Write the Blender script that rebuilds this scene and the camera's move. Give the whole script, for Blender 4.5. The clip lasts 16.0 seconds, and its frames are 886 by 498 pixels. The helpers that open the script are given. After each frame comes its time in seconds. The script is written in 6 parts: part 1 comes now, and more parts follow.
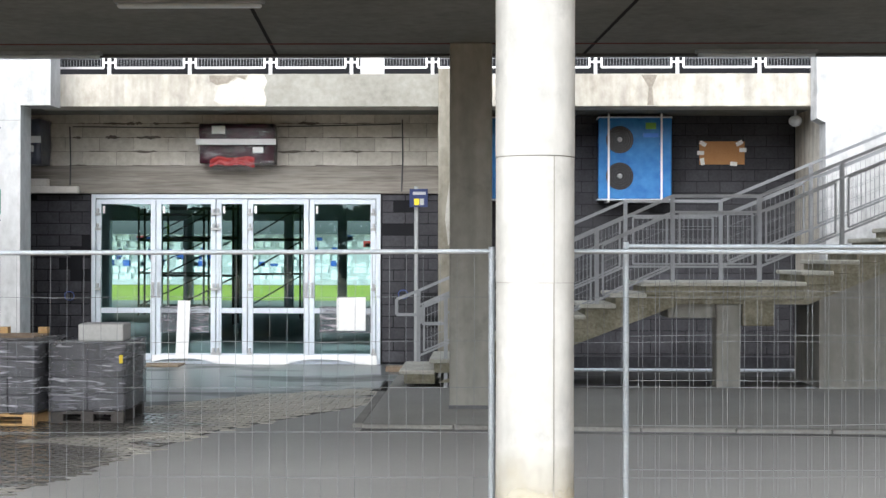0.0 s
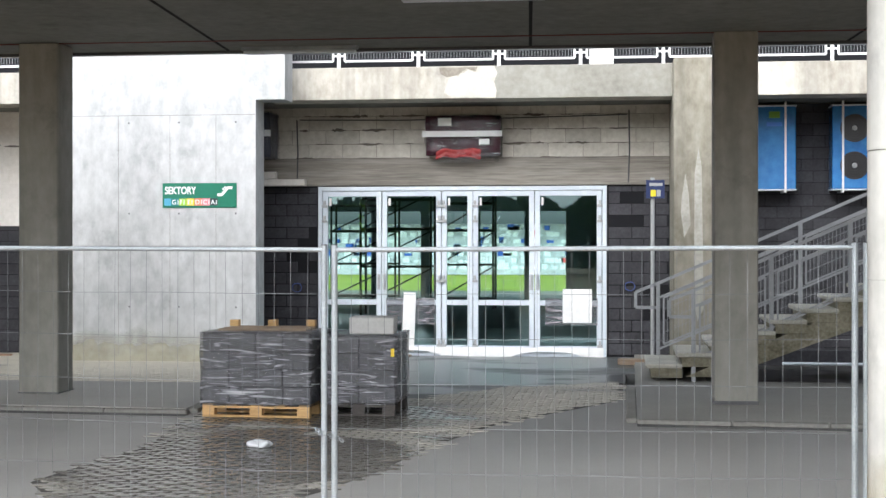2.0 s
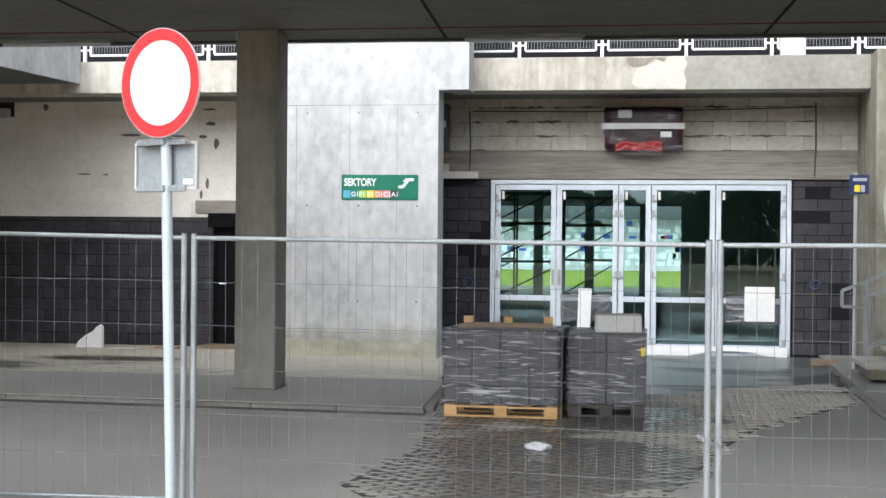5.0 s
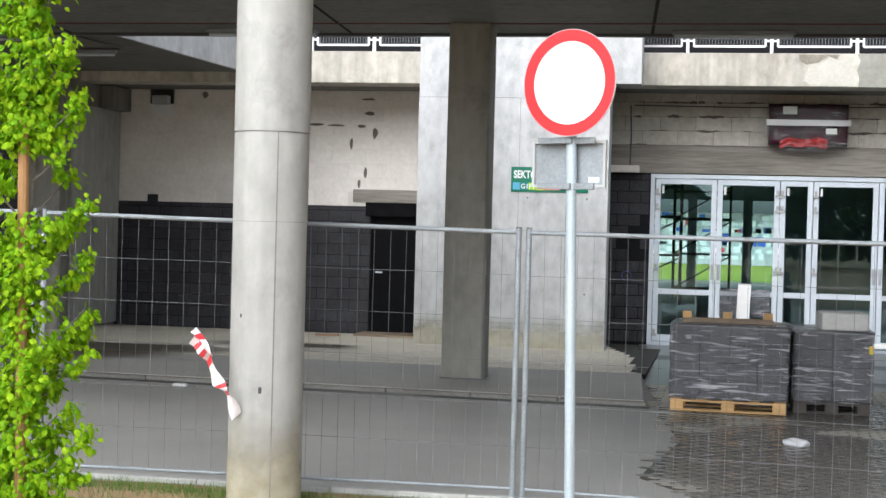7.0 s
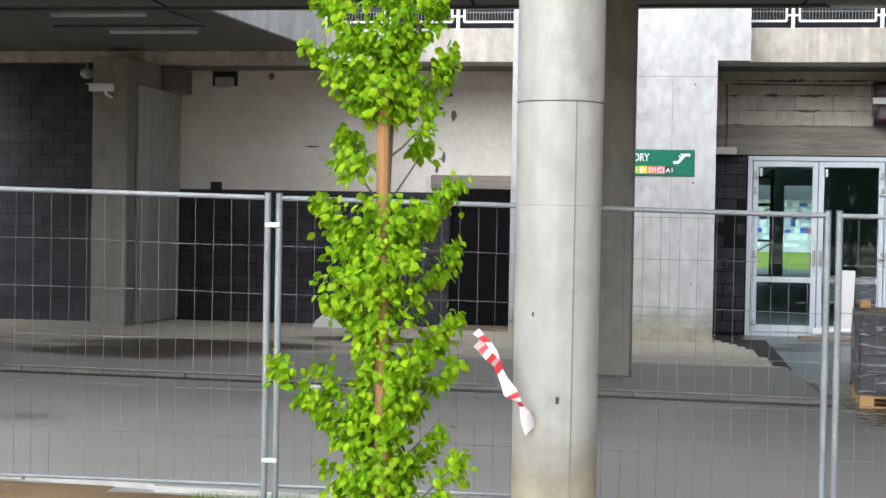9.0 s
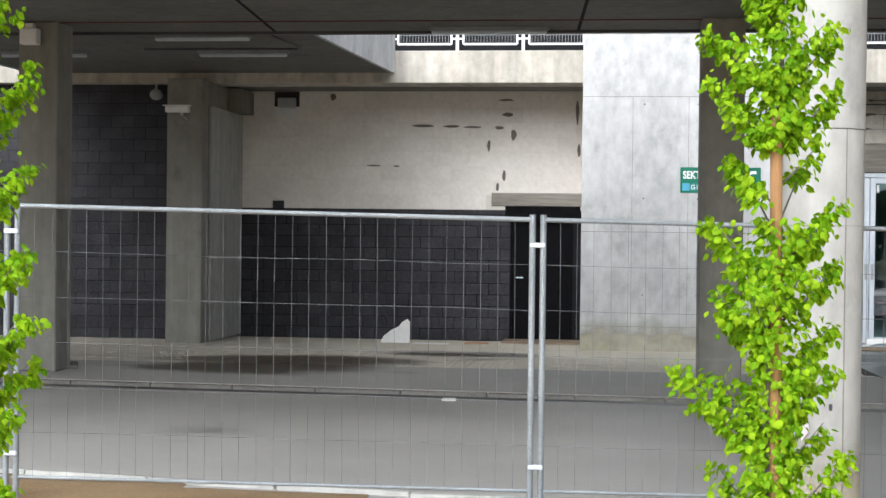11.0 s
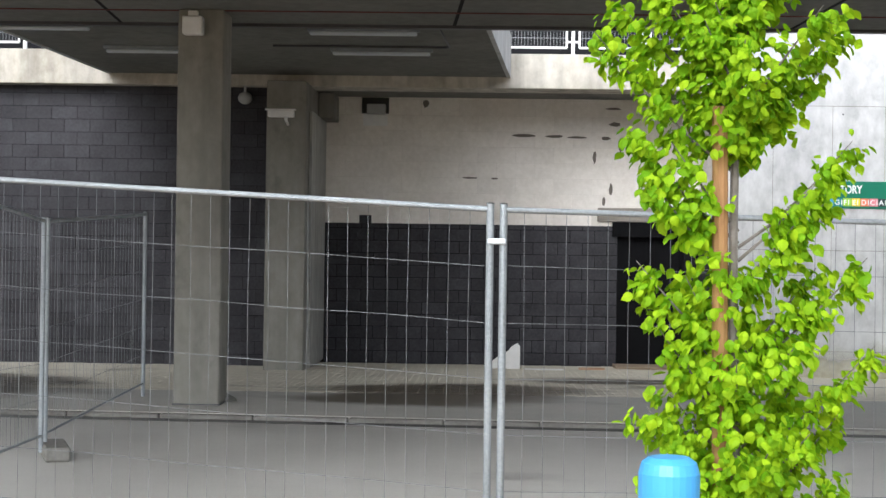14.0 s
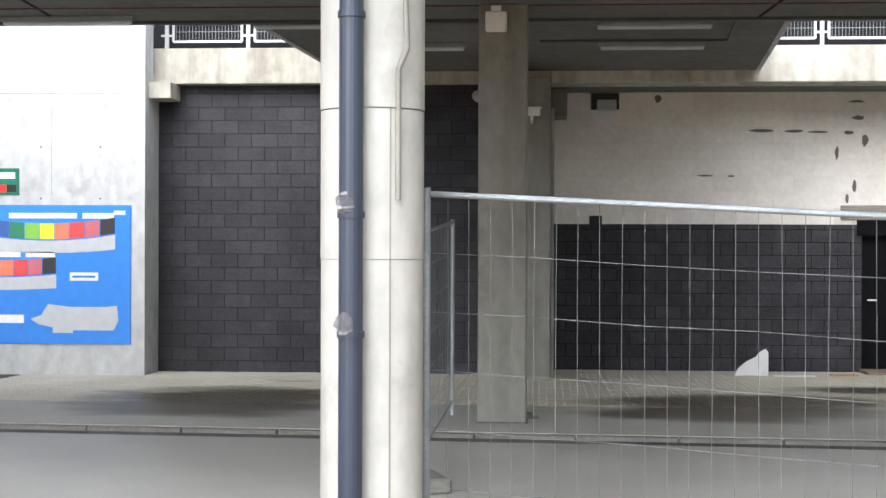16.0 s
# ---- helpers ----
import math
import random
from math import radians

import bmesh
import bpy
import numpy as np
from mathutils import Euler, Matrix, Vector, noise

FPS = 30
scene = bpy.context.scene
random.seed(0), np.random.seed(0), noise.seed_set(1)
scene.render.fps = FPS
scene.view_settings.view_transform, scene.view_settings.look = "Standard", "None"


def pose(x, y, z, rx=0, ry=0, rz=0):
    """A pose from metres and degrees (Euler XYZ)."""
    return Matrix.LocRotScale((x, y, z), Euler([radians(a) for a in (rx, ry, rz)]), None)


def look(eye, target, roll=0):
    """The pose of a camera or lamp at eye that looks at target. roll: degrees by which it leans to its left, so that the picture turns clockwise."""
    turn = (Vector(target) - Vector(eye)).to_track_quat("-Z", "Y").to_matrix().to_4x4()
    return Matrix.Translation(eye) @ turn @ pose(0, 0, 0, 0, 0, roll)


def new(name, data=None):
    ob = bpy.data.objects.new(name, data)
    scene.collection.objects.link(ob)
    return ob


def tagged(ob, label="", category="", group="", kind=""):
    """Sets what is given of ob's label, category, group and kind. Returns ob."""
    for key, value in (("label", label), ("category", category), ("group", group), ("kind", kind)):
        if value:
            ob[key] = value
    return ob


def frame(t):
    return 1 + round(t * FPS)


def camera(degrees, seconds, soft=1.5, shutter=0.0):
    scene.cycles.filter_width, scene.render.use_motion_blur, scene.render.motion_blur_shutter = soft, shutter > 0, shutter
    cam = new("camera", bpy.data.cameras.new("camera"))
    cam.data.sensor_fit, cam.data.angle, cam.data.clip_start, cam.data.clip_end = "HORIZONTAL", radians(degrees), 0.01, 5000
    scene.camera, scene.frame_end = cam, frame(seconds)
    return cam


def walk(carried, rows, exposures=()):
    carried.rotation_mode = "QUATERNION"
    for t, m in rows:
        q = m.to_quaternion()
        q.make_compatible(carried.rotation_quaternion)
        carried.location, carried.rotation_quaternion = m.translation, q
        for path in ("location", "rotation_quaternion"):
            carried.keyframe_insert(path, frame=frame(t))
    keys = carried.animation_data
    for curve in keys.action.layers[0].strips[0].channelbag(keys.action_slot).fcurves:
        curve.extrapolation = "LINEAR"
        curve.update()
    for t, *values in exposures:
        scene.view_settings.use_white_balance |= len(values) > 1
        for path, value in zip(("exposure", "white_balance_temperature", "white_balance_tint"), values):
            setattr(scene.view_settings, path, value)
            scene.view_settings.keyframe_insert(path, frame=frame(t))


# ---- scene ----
cam = camera(32.9, 16.0)
EXPOSURES = ((0.0, 1.14, 6050, 10), (3.0, 1.06, 6050, 10), (8.5, 0.81, 6050, 10), (12.0, 0.92, 6050, 10), (13.5, 0.85, 6050, 10), (14.5, 1.08, 6050, 10), (16.0, 1.20, 6050, 10))
PATH = [
    (0, (1.324, 0.344, 1.735), (1.271, 2.343, 1.745), 0.1),
    (0.5, (1.082, 0.365, 1.731), (0.988, 2.363, 1.738), 0.3),
    (1, (0.748, 0.293, 1.775), (0.609, 2.288, 1.776), 0.1),
    (1.5, (0.349, 0.289, 1.779), (0.157, 2.279, 1.778), -0.1),
    (2, (-0.069, 0.398, 1.784), (-0.315, 2.383, 1.779), -0.0),
    (2.5, (-0.368, 0.547, 1.757), (-0.662, 2.525, 1.749), 0.0),
    (3, (-0.701, 0.721, 1.749), (-1.011, 2.697, 1.738), 0.1),
    (3.2, (-0.825, 0.8, 1.736), (-1.133, 2.776, 1.726), 0.3),
    (5.3, (-2.579, 0.699, 1.777), (-2.888, 2.675, 1.763), 0.6),
    (5.5, (-2.757, 0.684, 1.771), (-3.074, 2.659, 1.755), 0.9),
    (6, (-3.273, 0.5, 1.745), (-3.61, 2.471, 1.727), 1.2),
    (6.5, (-3.729, 0.284, 1.753), (-4.087, 2.251, 1.731), 1.2),
    (7, (-4.296, 0.204, 1.793), (-4.658, 2.171, 1.764), 1.5),
    (7.5, (-4.882, 0.727, 1.805), (-5.243, 2.694, 1.767), 1.9),
    (8, (-5.455, 0.977, 1.747), (-5.788, 2.949, 1.711), 0.8),
    (8.5, (-6.018, 1.039, 1.735), (-6.329, 3.014, 1.699), 1.0),
    (9, (-6.598, 1.168, 1.723), (-6.907, 3.143, 1.68), 1.0),
    (9.2, (-6.804, 1.184, 1.732), (-7.106, 3.16, 1.695), 0.9),
    (11.3, (-9.047, 0.251, 1.733), (-9.26, 2.24, 1.71), 1.1),
    (11.5, (-9.399, 0.56, 1.767), (-9.604, 2.55, 1.743), 1.4),
    (12, (-10.156, 1.099, 1.768), (-10.353, 3.089, 1.748), 1.0),
    (12.5, (-10.761, 1.372, 1.761), (-10.991, 3.359, 1.737), 0.2),
    (13, (-11.403, 1.639, 1.756), (-11.609, 3.628, 1.717), 1.2),
    (13.5, (-12.007, 1.788, 1.75), (-12.132, 3.784, 1.716), 0.7),
    (14, (-12.679, 1.858, 1.637), (-12.727, 3.857, 1.644), 0.8),
    (14.5, (-13.309, 1.854, 1.749), (-13.344, 3.853, 1.762), 0.8),
    (15, (-13.898, 2.427, 1.746), (-13.995, 4.424, 1.757), 0.7),
    (15.5, (-14.685, 2.522, 1.77), (-14.795, 4.519, 1.77), 0.4),
    (16, (-15.325, 2.697, 1.789), (-15.461, 4.692, 1.784), 0.2),
]
walk(cam, [(t, look(eye, target, roll)) for t, eye, target, roll in PATH], exposures=EXPOSURES)

# ---- light ----
world = bpy.data.worlds.new("overcast_sky")
scene.world = world
world.use_nodes = True
wn, wl = world.node_tree.nodes, world.node_tree.links
sky = wn.new("ShaderNodeTexSky")
sky.sky_type = "NISHITA"
sky.sun_disc = False
sky.sun_elevation, sky.sun_rotation = radians(37), radians(197)
sky.air_density, sky.dust_density, sky.ozone_density = 1.0, 4.0, 1.0
cloud = wn.new("ShaderNodeHueSaturation")
cloud.inputs["Saturation"].default_value = 0.22
wl.new(sky.outputs[0], cloud.inputs["Color"])
wl.new(cloud.outputs[0], wn["Background"].inputs["Color"])
wn["Background"].inputs["Strength"].default_value = 0.15
sun = new("sun", bpy.data.lights.new("sun", "SUN"))
sun.data.energy, sun.data.angle, sun.data.color = 0.8, radians(70), (1.0, 0.97, 0.92)
sun.matrix_world = look((-4, -20, 15), (2, 0, 0))

# ---- materials ----


def shader(name, rough=0.7, metal=0.0, spec=0.5):
    m = bpy.data.materials.new(name)
    m.use_nodes = True
    b = m.node_tree.nodes["Principled BSDF"]
    b.inputs["Roughness"].default_value = rough
    b.inputs["Metallic"].default_value = metal
    b.inputs["Specular IOR Level"].default_value = spec
    return m, m.node_tree.nodes, m.node_tree.links, b


def rgb(c):
    return (c, c, c, 1) if isinstance(c, (int, float)) else (*c, 1)


def mottled(name, dark, light, rough=0.75, metal=0.0, big=0.6, small=25.0, bump=0.15, vary=0.0, stretch=(1, 1, 1), spec=0.5, mid=0.5):
    """Two scales of noise between two colours, with fine relief; vary: change of value from object to object."""
    m, n, l, b = shader(name, rough, metal, spec)
    co = n.new("ShaderNodeTexCoord")
    mp = n.new("ShaderNodeMapping")
    mp.inputs["Scale"].default_value = stretch
    geo = n.new("ShaderNodeNewGeometry")
    l.new(geo.outputs["Position"], mp.inputs["Vector"])
    n1, n2 = n.new("ShaderNodeTexNoise"), n.new("ShaderNodeTexNoise")
    for q, s, d in ((n1, big, 6), (n2, small, 5)):
        q.inputs["Scale"].default_value = s
        q.inputs["Detail"].default_value = d
        q.inputs["Roughness"].default_value = 0.62
        l.new(mp.outputs[0], q.inputs["Vector"])
    mx = n.new("ShaderNodeMath")
    mx.operation = "MULTIPLY_ADD"
    l.new(n2.outputs[0], mx.inputs[0])
    mx.inputs[1].default_value = 0.45
    sc = n.new("ShaderNodeMath")
    sc.operation = "MULTIPLY"
    l.new(n1.outputs[0], sc.inputs[0])
    sc.inputs[1].default_value = 0.55
    l.new(sc.outputs[0], mx.inputs[2])
    rp = n.new("ShaderNodeValToRGB")
    rp.color_ramp.elements[0].position, rp.color_ramp.elements[1].position = mid - 0.16, mid + 0.16
    rp.color_ramp.elements[0].color, rp.color_ramp.elements[1].color = rgb(dark), rgb(light)
    l.new(mx.outputs[0], rp.inputs[0])
    out = rp.outputs[0]
    if vary:
        oi = n.new("ShaderNodeObjectInfo")
        hv = n.new("ShaderNodeHueSaturation")
        mr = n.new("ShaderNodeMapRange")
        mr.inputs[3].default_value, mr.inputs[4].default_value = 1 - vary, 1 + vary
        l.new(oi.outputs["Random"], mr.inputs[0])
        l.new(mr.outputs[0], hv.inputs["Value"])
        l.new(out, hv.inputs["Color"])
        out = hv.outputs[0]
    l.new(out, b.inputs["Base Color"])
    if bump:
        bp = n.new("ShaderNodeBump")
        bp.inputs["Strength"].default_value, bp.inputs["Distance"].default_value = bump, 0.01
        l.new(n2.outputs[0], bp.inputs["Height"])
        l.new(bp.outputs[0], b.inputs["Normal"])
    return m


def plain(name, colour, rough=0.5, metal=0.0, spec=0.5):
    m, n, l, b = shader(name, rough, metal, spec)
    no = n.new("ShaderNodeTexNoise")
    no.inputs["Scale"].default_value = 9.0
    no.inputs["Detail"].default_value = 5
    geo = n.new("ShaderNodeNewGeometry")
    l.new(geo.outputs["Position"], no.inputs["Vector"])
    hv = n.new("ShaderNodeHueSaturation")
    hv.inputs["Color"].default_value = rgb(colour)
    mr = n.new("ShaderNodeMapRange")
    mr.inputs[3].default_value, mr.inputs[4].default_value = 0.85, 1.12
    l.new(no.outputs[0], mr.inputs[0])
    l.new(mr.outputs[0], hv.inputs["Value"])
    l.new(hv.outputs[0], b.inputs["Base Color"])
    return m


def wet_ground(name, dark, light, wet_dark, wet_at=0.52, small=60.0, puddle=0.35, bump=0.3, vary=0.0, gloss=0.32, spots=(), dry=0.75, toned=None):
    """Ground with wet, darker and glossier patches."""
    m = mottled(name, dark, light, 0.8, 0, 0.35, small, bump, vary)
    n, l = m.node_tree.nodes, m.node_tree.links
    b = n["Principled BSDF"]
    geo = n.new("ShaderNodeNewGeometry")
    mp = n.new("ShaderNodeMapping")
    mp.inputs["Scale"].default_value = (0.45, 0.8, 1)
    l.new(geo.outputs["Position"], mp.inputs[0])
    no = n.new("ShaderNodeTexNoise")
    no.inputs["Scale"].default_value, no.inputs["Detail"].default_value = puddle * 2.2, 4
    l.new(mp.outputs[0], no.inputs["Vector"])
    rp = n.new("ShaderNodeMapRange")
    rp.inputs[1].default_value, rp.inputs[2].default_value = wet_at - 0.05, wet_at + 0.06
    l.new(no.outputs[0], rp.inputs[0])
    mask = rp.outputs[0]
    for sx, sy, ra, rb in spots:
        sub, ln, ad, mr2, mx = (n.new(k) for k in ("ShaderNodeMapping", "ShaderNodeVectorMath", "ShaderNodeMath", "ShaderNodeMapRange", "ShaderNodeMath"))
        sub.inputs["Location"].default_value = (-sx / ra, -sy / rb, 0)
        sub.inputs["Scale"].default_value = (1 / ra, 1 / rb, 0)
        l.new(geo.outputs["Position"], sub.inputs[0])
        ln.operation = "LENGTH"
        l.new(sub.outputs[0], ln.inputs[0])
        n3 = n.new("ShaderNodeTexNoise")
        n3.inputs["Scale"].default_value, n3.inputs["Detail"].default_value = 1.6, 6
        l.new(mp.outputs[0], n3.inputs["Vector"])
        ad.operation = "MULTIPLY_ADD"
        l.new(n3.outputs[0], ad.inputs[0])
        ad.inputs[1].default_value = 1.3
        l.new(ln.outputs["Value"], ad.inputs[2])
        mr2.inputs[1].default_value, mr2.inputs[2].default_value = 1.66, 1.22
        l.new(ad.outputs[0], mr2.inputs[0])
        mx.operation = "MAXIMUM"
        l.new(mask, mx.inputs[0])
        l.new(mr2.outputs[0], mx.inputs[1])
        mask = mx.outputs[0]
    old = b.inputs["Base Color"].links[0].from_socket
    # Value grows along x between the two given positions, up to the given factor.
    if toned:
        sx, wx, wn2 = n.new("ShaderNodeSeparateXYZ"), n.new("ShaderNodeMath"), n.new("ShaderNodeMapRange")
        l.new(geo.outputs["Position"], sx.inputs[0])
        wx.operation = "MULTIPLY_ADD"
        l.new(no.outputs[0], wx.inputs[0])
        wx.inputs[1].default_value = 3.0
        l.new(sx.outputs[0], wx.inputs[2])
        wn2.inputs[1].default_value, wn2.inputs[2].default_value = toned[0], toned[1]
        wn2.inputs[3].default_value, wn2.inputs[4].default_value = 1.0, toned[2]
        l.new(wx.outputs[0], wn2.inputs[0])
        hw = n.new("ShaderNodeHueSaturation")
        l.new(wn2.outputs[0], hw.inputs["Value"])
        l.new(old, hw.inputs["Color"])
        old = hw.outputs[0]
    mix = n.new("ShaderNodeMix")
    mix.data_type = "RGBA"
    l.new(mask, mix.inputs[0])
    l.new(old, mix.inputs[6])
    mix.inputs[7].default_value = rgb(wet_dark)
    l.new(mix.outputs[2], b.inputs["Base Color"])
    rr = n.new("ShaderNodeMapRange")
    rr.inputs[3].default_value, rr.inputs[4].default_value = dry, gloss
    l.new(mask, rr.inputs[0])
    l.new(rr.outputs[0], b.inputs["Roughness"])
    return m


def cast_concrete(name, dark, light, panel=(0.75, 1.1), bump=0.12, streak=1.0):
    """Shuttered concrete: blotches, faint vertical streaks and fine seams between the shutter boards."""
    m = mottled(name, dark, light, 0.82, 0, 0.55, 7, bump * 0.5, 0, (1, 1, 0.6))
    n, l = m.node_tree.nodes, m.node_tree.links
    b = n["Principled BSDF"]
    geo = n.new("ShaderNodeNewGeometry")
    mp = n.new("ShaderNodeMapping")
    mp.inputs["Scale"].default_value = (3.2, 3.2, 0.16)
    l.new(geo.outputs["Position"], mp.inputs[0])
    no = n.new("ShaderNodeTexNoise")
    no.inputs["Scale"].default_value, no.inputs["Detail"].default_value = 1.4, 5
    l.new(mp.outputs[0], no.inputs["Vector"])
    mr = n.new("ShaderNodeMapRange")
    mr.inputs[1].default_value, mr.inputs[2].default_value = 0.35, 0.68
    mr.inputs[3].default_value, mr.inputs[4].default_value = 1 + 0.10 * streak, 1 - 0.16 * streak
    l.new(no.outputs[0], mr.inputs[0])
    spot, sr, mu = (n.new(k) for k in ("ShaderNodeTexNoise", "ShaderNodeMapRange", "ShaderNodeMath"))
    spot.inputs["Scale"].default_value, spot.inputs["Detail"].default_value, spot.inputs["Roughness"].default_value = 1.7, 9, 0.68
    l.new(geo.outputs["Position"], spot.inputs["Vector"])
    sr.inputs[1].default_value, sr.inputs[2].default_value = 0.56, 0.72
    sr.inputs[3].default_value, sr.inputs[4].default_value = 1.0, 0.72
    l.new(spot.outputs[0], sr.inputs[0])
    mu.operation = "MULTIPLY"
    l.new(mr.outputs[0], mu.inputs[0])
    l.new(sr.outputs[0], mu.inputs[1])
    hv = n.new("ShaderNodeHueSaturation")
    old = b.inputs["Base Color"].links[0].from_socket
    l.new(old, hv.inputs["Color"])
    l.new(mu.outputs[0], hv.inputs["Value"])
    l.new(hv.outputs[0], b.inputs["Base Color"])
    return m


CONC = cast_concrete("pale_shuttered_concrete", (0.38, 0.385, 0.38), (0.67, 0.675, 0.67), streak=0.45)
CONC_B = cast_concrete("warm_beam_concrete", (0.33, 0.30, 0.245), (0.62, 0.59, 0.52), streak=1.4)
# Darker than the wall concrete: shade under the slabs is in this colour.
CONC_G = cast_concrete("shaded_soffit_concrete", (0.115, 0.113, 0.10), (0.20, 0.198, 0.18), streak=0.4)
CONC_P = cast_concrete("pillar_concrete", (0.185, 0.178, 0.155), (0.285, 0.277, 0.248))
CONC_C = cast_concrete("column_concrete", (0.325, 0.325, 0.30), (0.50, 0.50, 0.47), streak=0.9)
CONC_D = cast_concrete("stained_pilaster_concrete", (0.15, 0.135, 0.095), (0.36, 0.335, 0.275), streak=1.5)
CONC_S = mottled("step_concrete", (0.30, 0.29, 0.24), (0.55, 0.54, 0.48), 0.85, big=1.5)
MOSS = mottled("mossy_concrete", (0.09, 0.08, 0.045), (0.30, 0.28, 0.21), 0.9, big=2.2)
LINTEL = mottled("board_marked_lintel", (0.13, 0.115, 0.095), (0.37, 0.34, 0.30), 0.85, big=1.6, small=9, stretch=(0.22, 1, 4))
DARK = mottled("charcoal_split_block", (0.017, 0.017, 0.021), (0.052, 0.051, 0.058), 0.8, big=1.6, small=26, bump=0.7, vary=0.19)
DARKM = plain("charcoal_mortar", (0.014, 0.014, 0.016), 0.95, spec=0.2)
WHITE_BLK = mottled("aerated_block", (0.70, 0.66, 0.60), (0.88, 0.84, 0.79), 0.9, big=0.8, small=14, bump=0.25, vary=0.045)
WHITEM = mottled("dirty_block_joint", (0.16, 0.14, 0.115), (0.36, 0.33, 0.28), 0.9, big=3, small=20)
SOOTY_BLK = mottled("dirty_aerated_block", (0.46, 0.43, 0.37), (0.72, 0.69, 0.62), 0.9, big=1.1, small=12, bump=0.3, vary=0.10)
ASPHALT = wet_ground("damp_asphalt", (0.185, 0.181, 0.168), (0.272, 0.266, 0.248), (0.145, 0.141, 0.131), 0.72, 90, gloss=0.16, dry=0.5, bump=0.12, toned=(-3.0, -11.0, 1.88))
PAVER = wet_ground("paving_block", (0.33, 0.31, 0.26), (0.48, 0.455, 0.39), (0.085, 0.08, 0.07), 0.60, 60, vary=0.15, gloss=0.09, spots=((-3.7, 13.4, 2.6, 3.3), (-3.3, 17.0, 1.9, 1.6)))
PAVER_L = wet_ground("pale_paving_block", (0.38, 0.35, 0.28), (0.60, 0.56, 0.46), (0.095, 0.078, 0.054), 0.70, 60, vary=0.16, spots=((-19.2, 20.6, 2.0, 1.7), (-13.0, 20.4, 2.1, 1.4), (-11.0, 22.6, 1.5, 0.7)))
JOINT = plain("sand_joint", (0.035, 0.033, 0.028), 0.9)
CONC_W = wet_ground("damp_concrete_slab", (0.195, 0.19, 0.172), (0.295, 0.288, 0.262), (0.10, 0.085, 0.063), 0.75, 40, bump=0.1, gloss=0.45, spots=((-19.2, 19.4, 2.0, 1.0), (-13.2, 19.4, 2.0, 0.9)), toned=(-1.0, -10.0, 1.65))
SLAB_W = wet_ground("wet_door_slab", (0.115, 0.12, 0.115), (0.18, 0.185, 0.18), (0.09, 0.095, 0.095), 0.42, 40, bump=0.08, gloss=0.28)
KERB = mottled("kerb_concrete", (0.135, 0.13, 0.115), (0.25, 0.245, 0.225), 0.85, big=1.0)
SOIL = mottled("sandy_soil", (0.20, 0.125, 0.06), (0.40, 0.28, 0.15), 0.95, big=0.8, small=35, bump=0.8)
GRASS_M = mottled("grass_blade", (0.05, 0.10, 0.015), (0.13, 0.22, 0.03), 0.7, big=3)
ZINC = mottled("galvanised_steel", (0.20, 0.225, 0.24), (0.36, 0.39, 0.41), 0.5, 0.4, 3, 60, 0.02)
WIRE = mottled("dull_fence_wire", (0.11, 0.12, 0.125), (0.20, 0.21, 0.22), 0.6, 0.2, 3, 60, 0.0)
RAILS = mottled("grey_painted_steel", (0.22, 0.23, 0.24), (0.33, 0.34, 0.35), 0.5, 0.3, 3, 60, 0.02)
ALU = mottled("pale_aluminium", (0.56, 0.62, 0.68), (0.70, 0.75, 0.80), 0.38, 0.2, 3, 60, 0.01)
WHITE_P = plain("white_paint", (0.80, 0.80, 0.79), 0.45)
RED_P = plain("red_reflective", (0.75, 0.025, 0.03), 0.35)
WHITE_R = plain("white_reflective", (0.86, 0.86, 0.86), 0.35)
GREEN_P = plain("green_sign", (0.005, 0.17, 0.10), 0.35)
BLUE_P = plain("blue_sign", (0.02, 0.18, 0.62), 0.35)
BLACK_P = plain("black_paint", (0.012, 0.012, 0.013), 0.35)
DGREY = plain("dark_grey_plastic", (0.06, 0.06, 0.065), 0.45)
PIPE = plain("anthracite_pipe", (0.035, 0.045, 0.07), 0.4)
LGREY = plain("light_grey_enamel", (0.42, 0.43, 0.43), 0.4)
WOOD = mottled("pallet_wood", (0.42, 0.25, 0.10), (0.66, 0.43, 0.19), 0.8, big=2.5, small=40, stretch=(0.6, 4, 4), vary=0.15)
WOOD_D = mottled("weathered_wood", (0.18, 0.13, 0.09), (0.34, 0.26, 0.18), 0.85, big=2.5, small=40, stretch=(0.6, 4, 4))
STAKE = mottled("stake_wood", (0.25, 0.125, 0.05), (0.42, 0.23, 0.10), 0.8, big=2, small=30, stretch=(4, 4, 0.5))
BARK = mottled("smooth_bark", (0.10, 0.085, 0.07), (0.22, 0.20, 0.18), 0.9, big=4, small=40, bump=0.6)
CARDB = mottled("cardboard", (0.36, 0.17, 0.06), (0.45, 0.23, 0.09), 0.8, big=2)
PAPER = plain("white_paper", (0.82, 0.82, 0.80), 0.7)
RED_CABLE = plain("red_cable", (0.11, 0.02, 0.015), 0.6)
BLUE_FILM = mottled("blue_protective_film", (0.02, 0.125, 0.36), (0.05, 0.235, 0.52), 0.18, 0.0, 0.9, 7, 0.15)
MAROON = mottled("maroon_casing", (0.016, 0.006, 0.011), (0.07, 0.016, 0.028), 0.25, 0, 3, 12, 0.3)
STONE_B = mottled("grey_block_load", (0.085, 0.088, 0.092), (0.14, 0.143, 0.148), 0.7, big=1.5, vary=0.05)


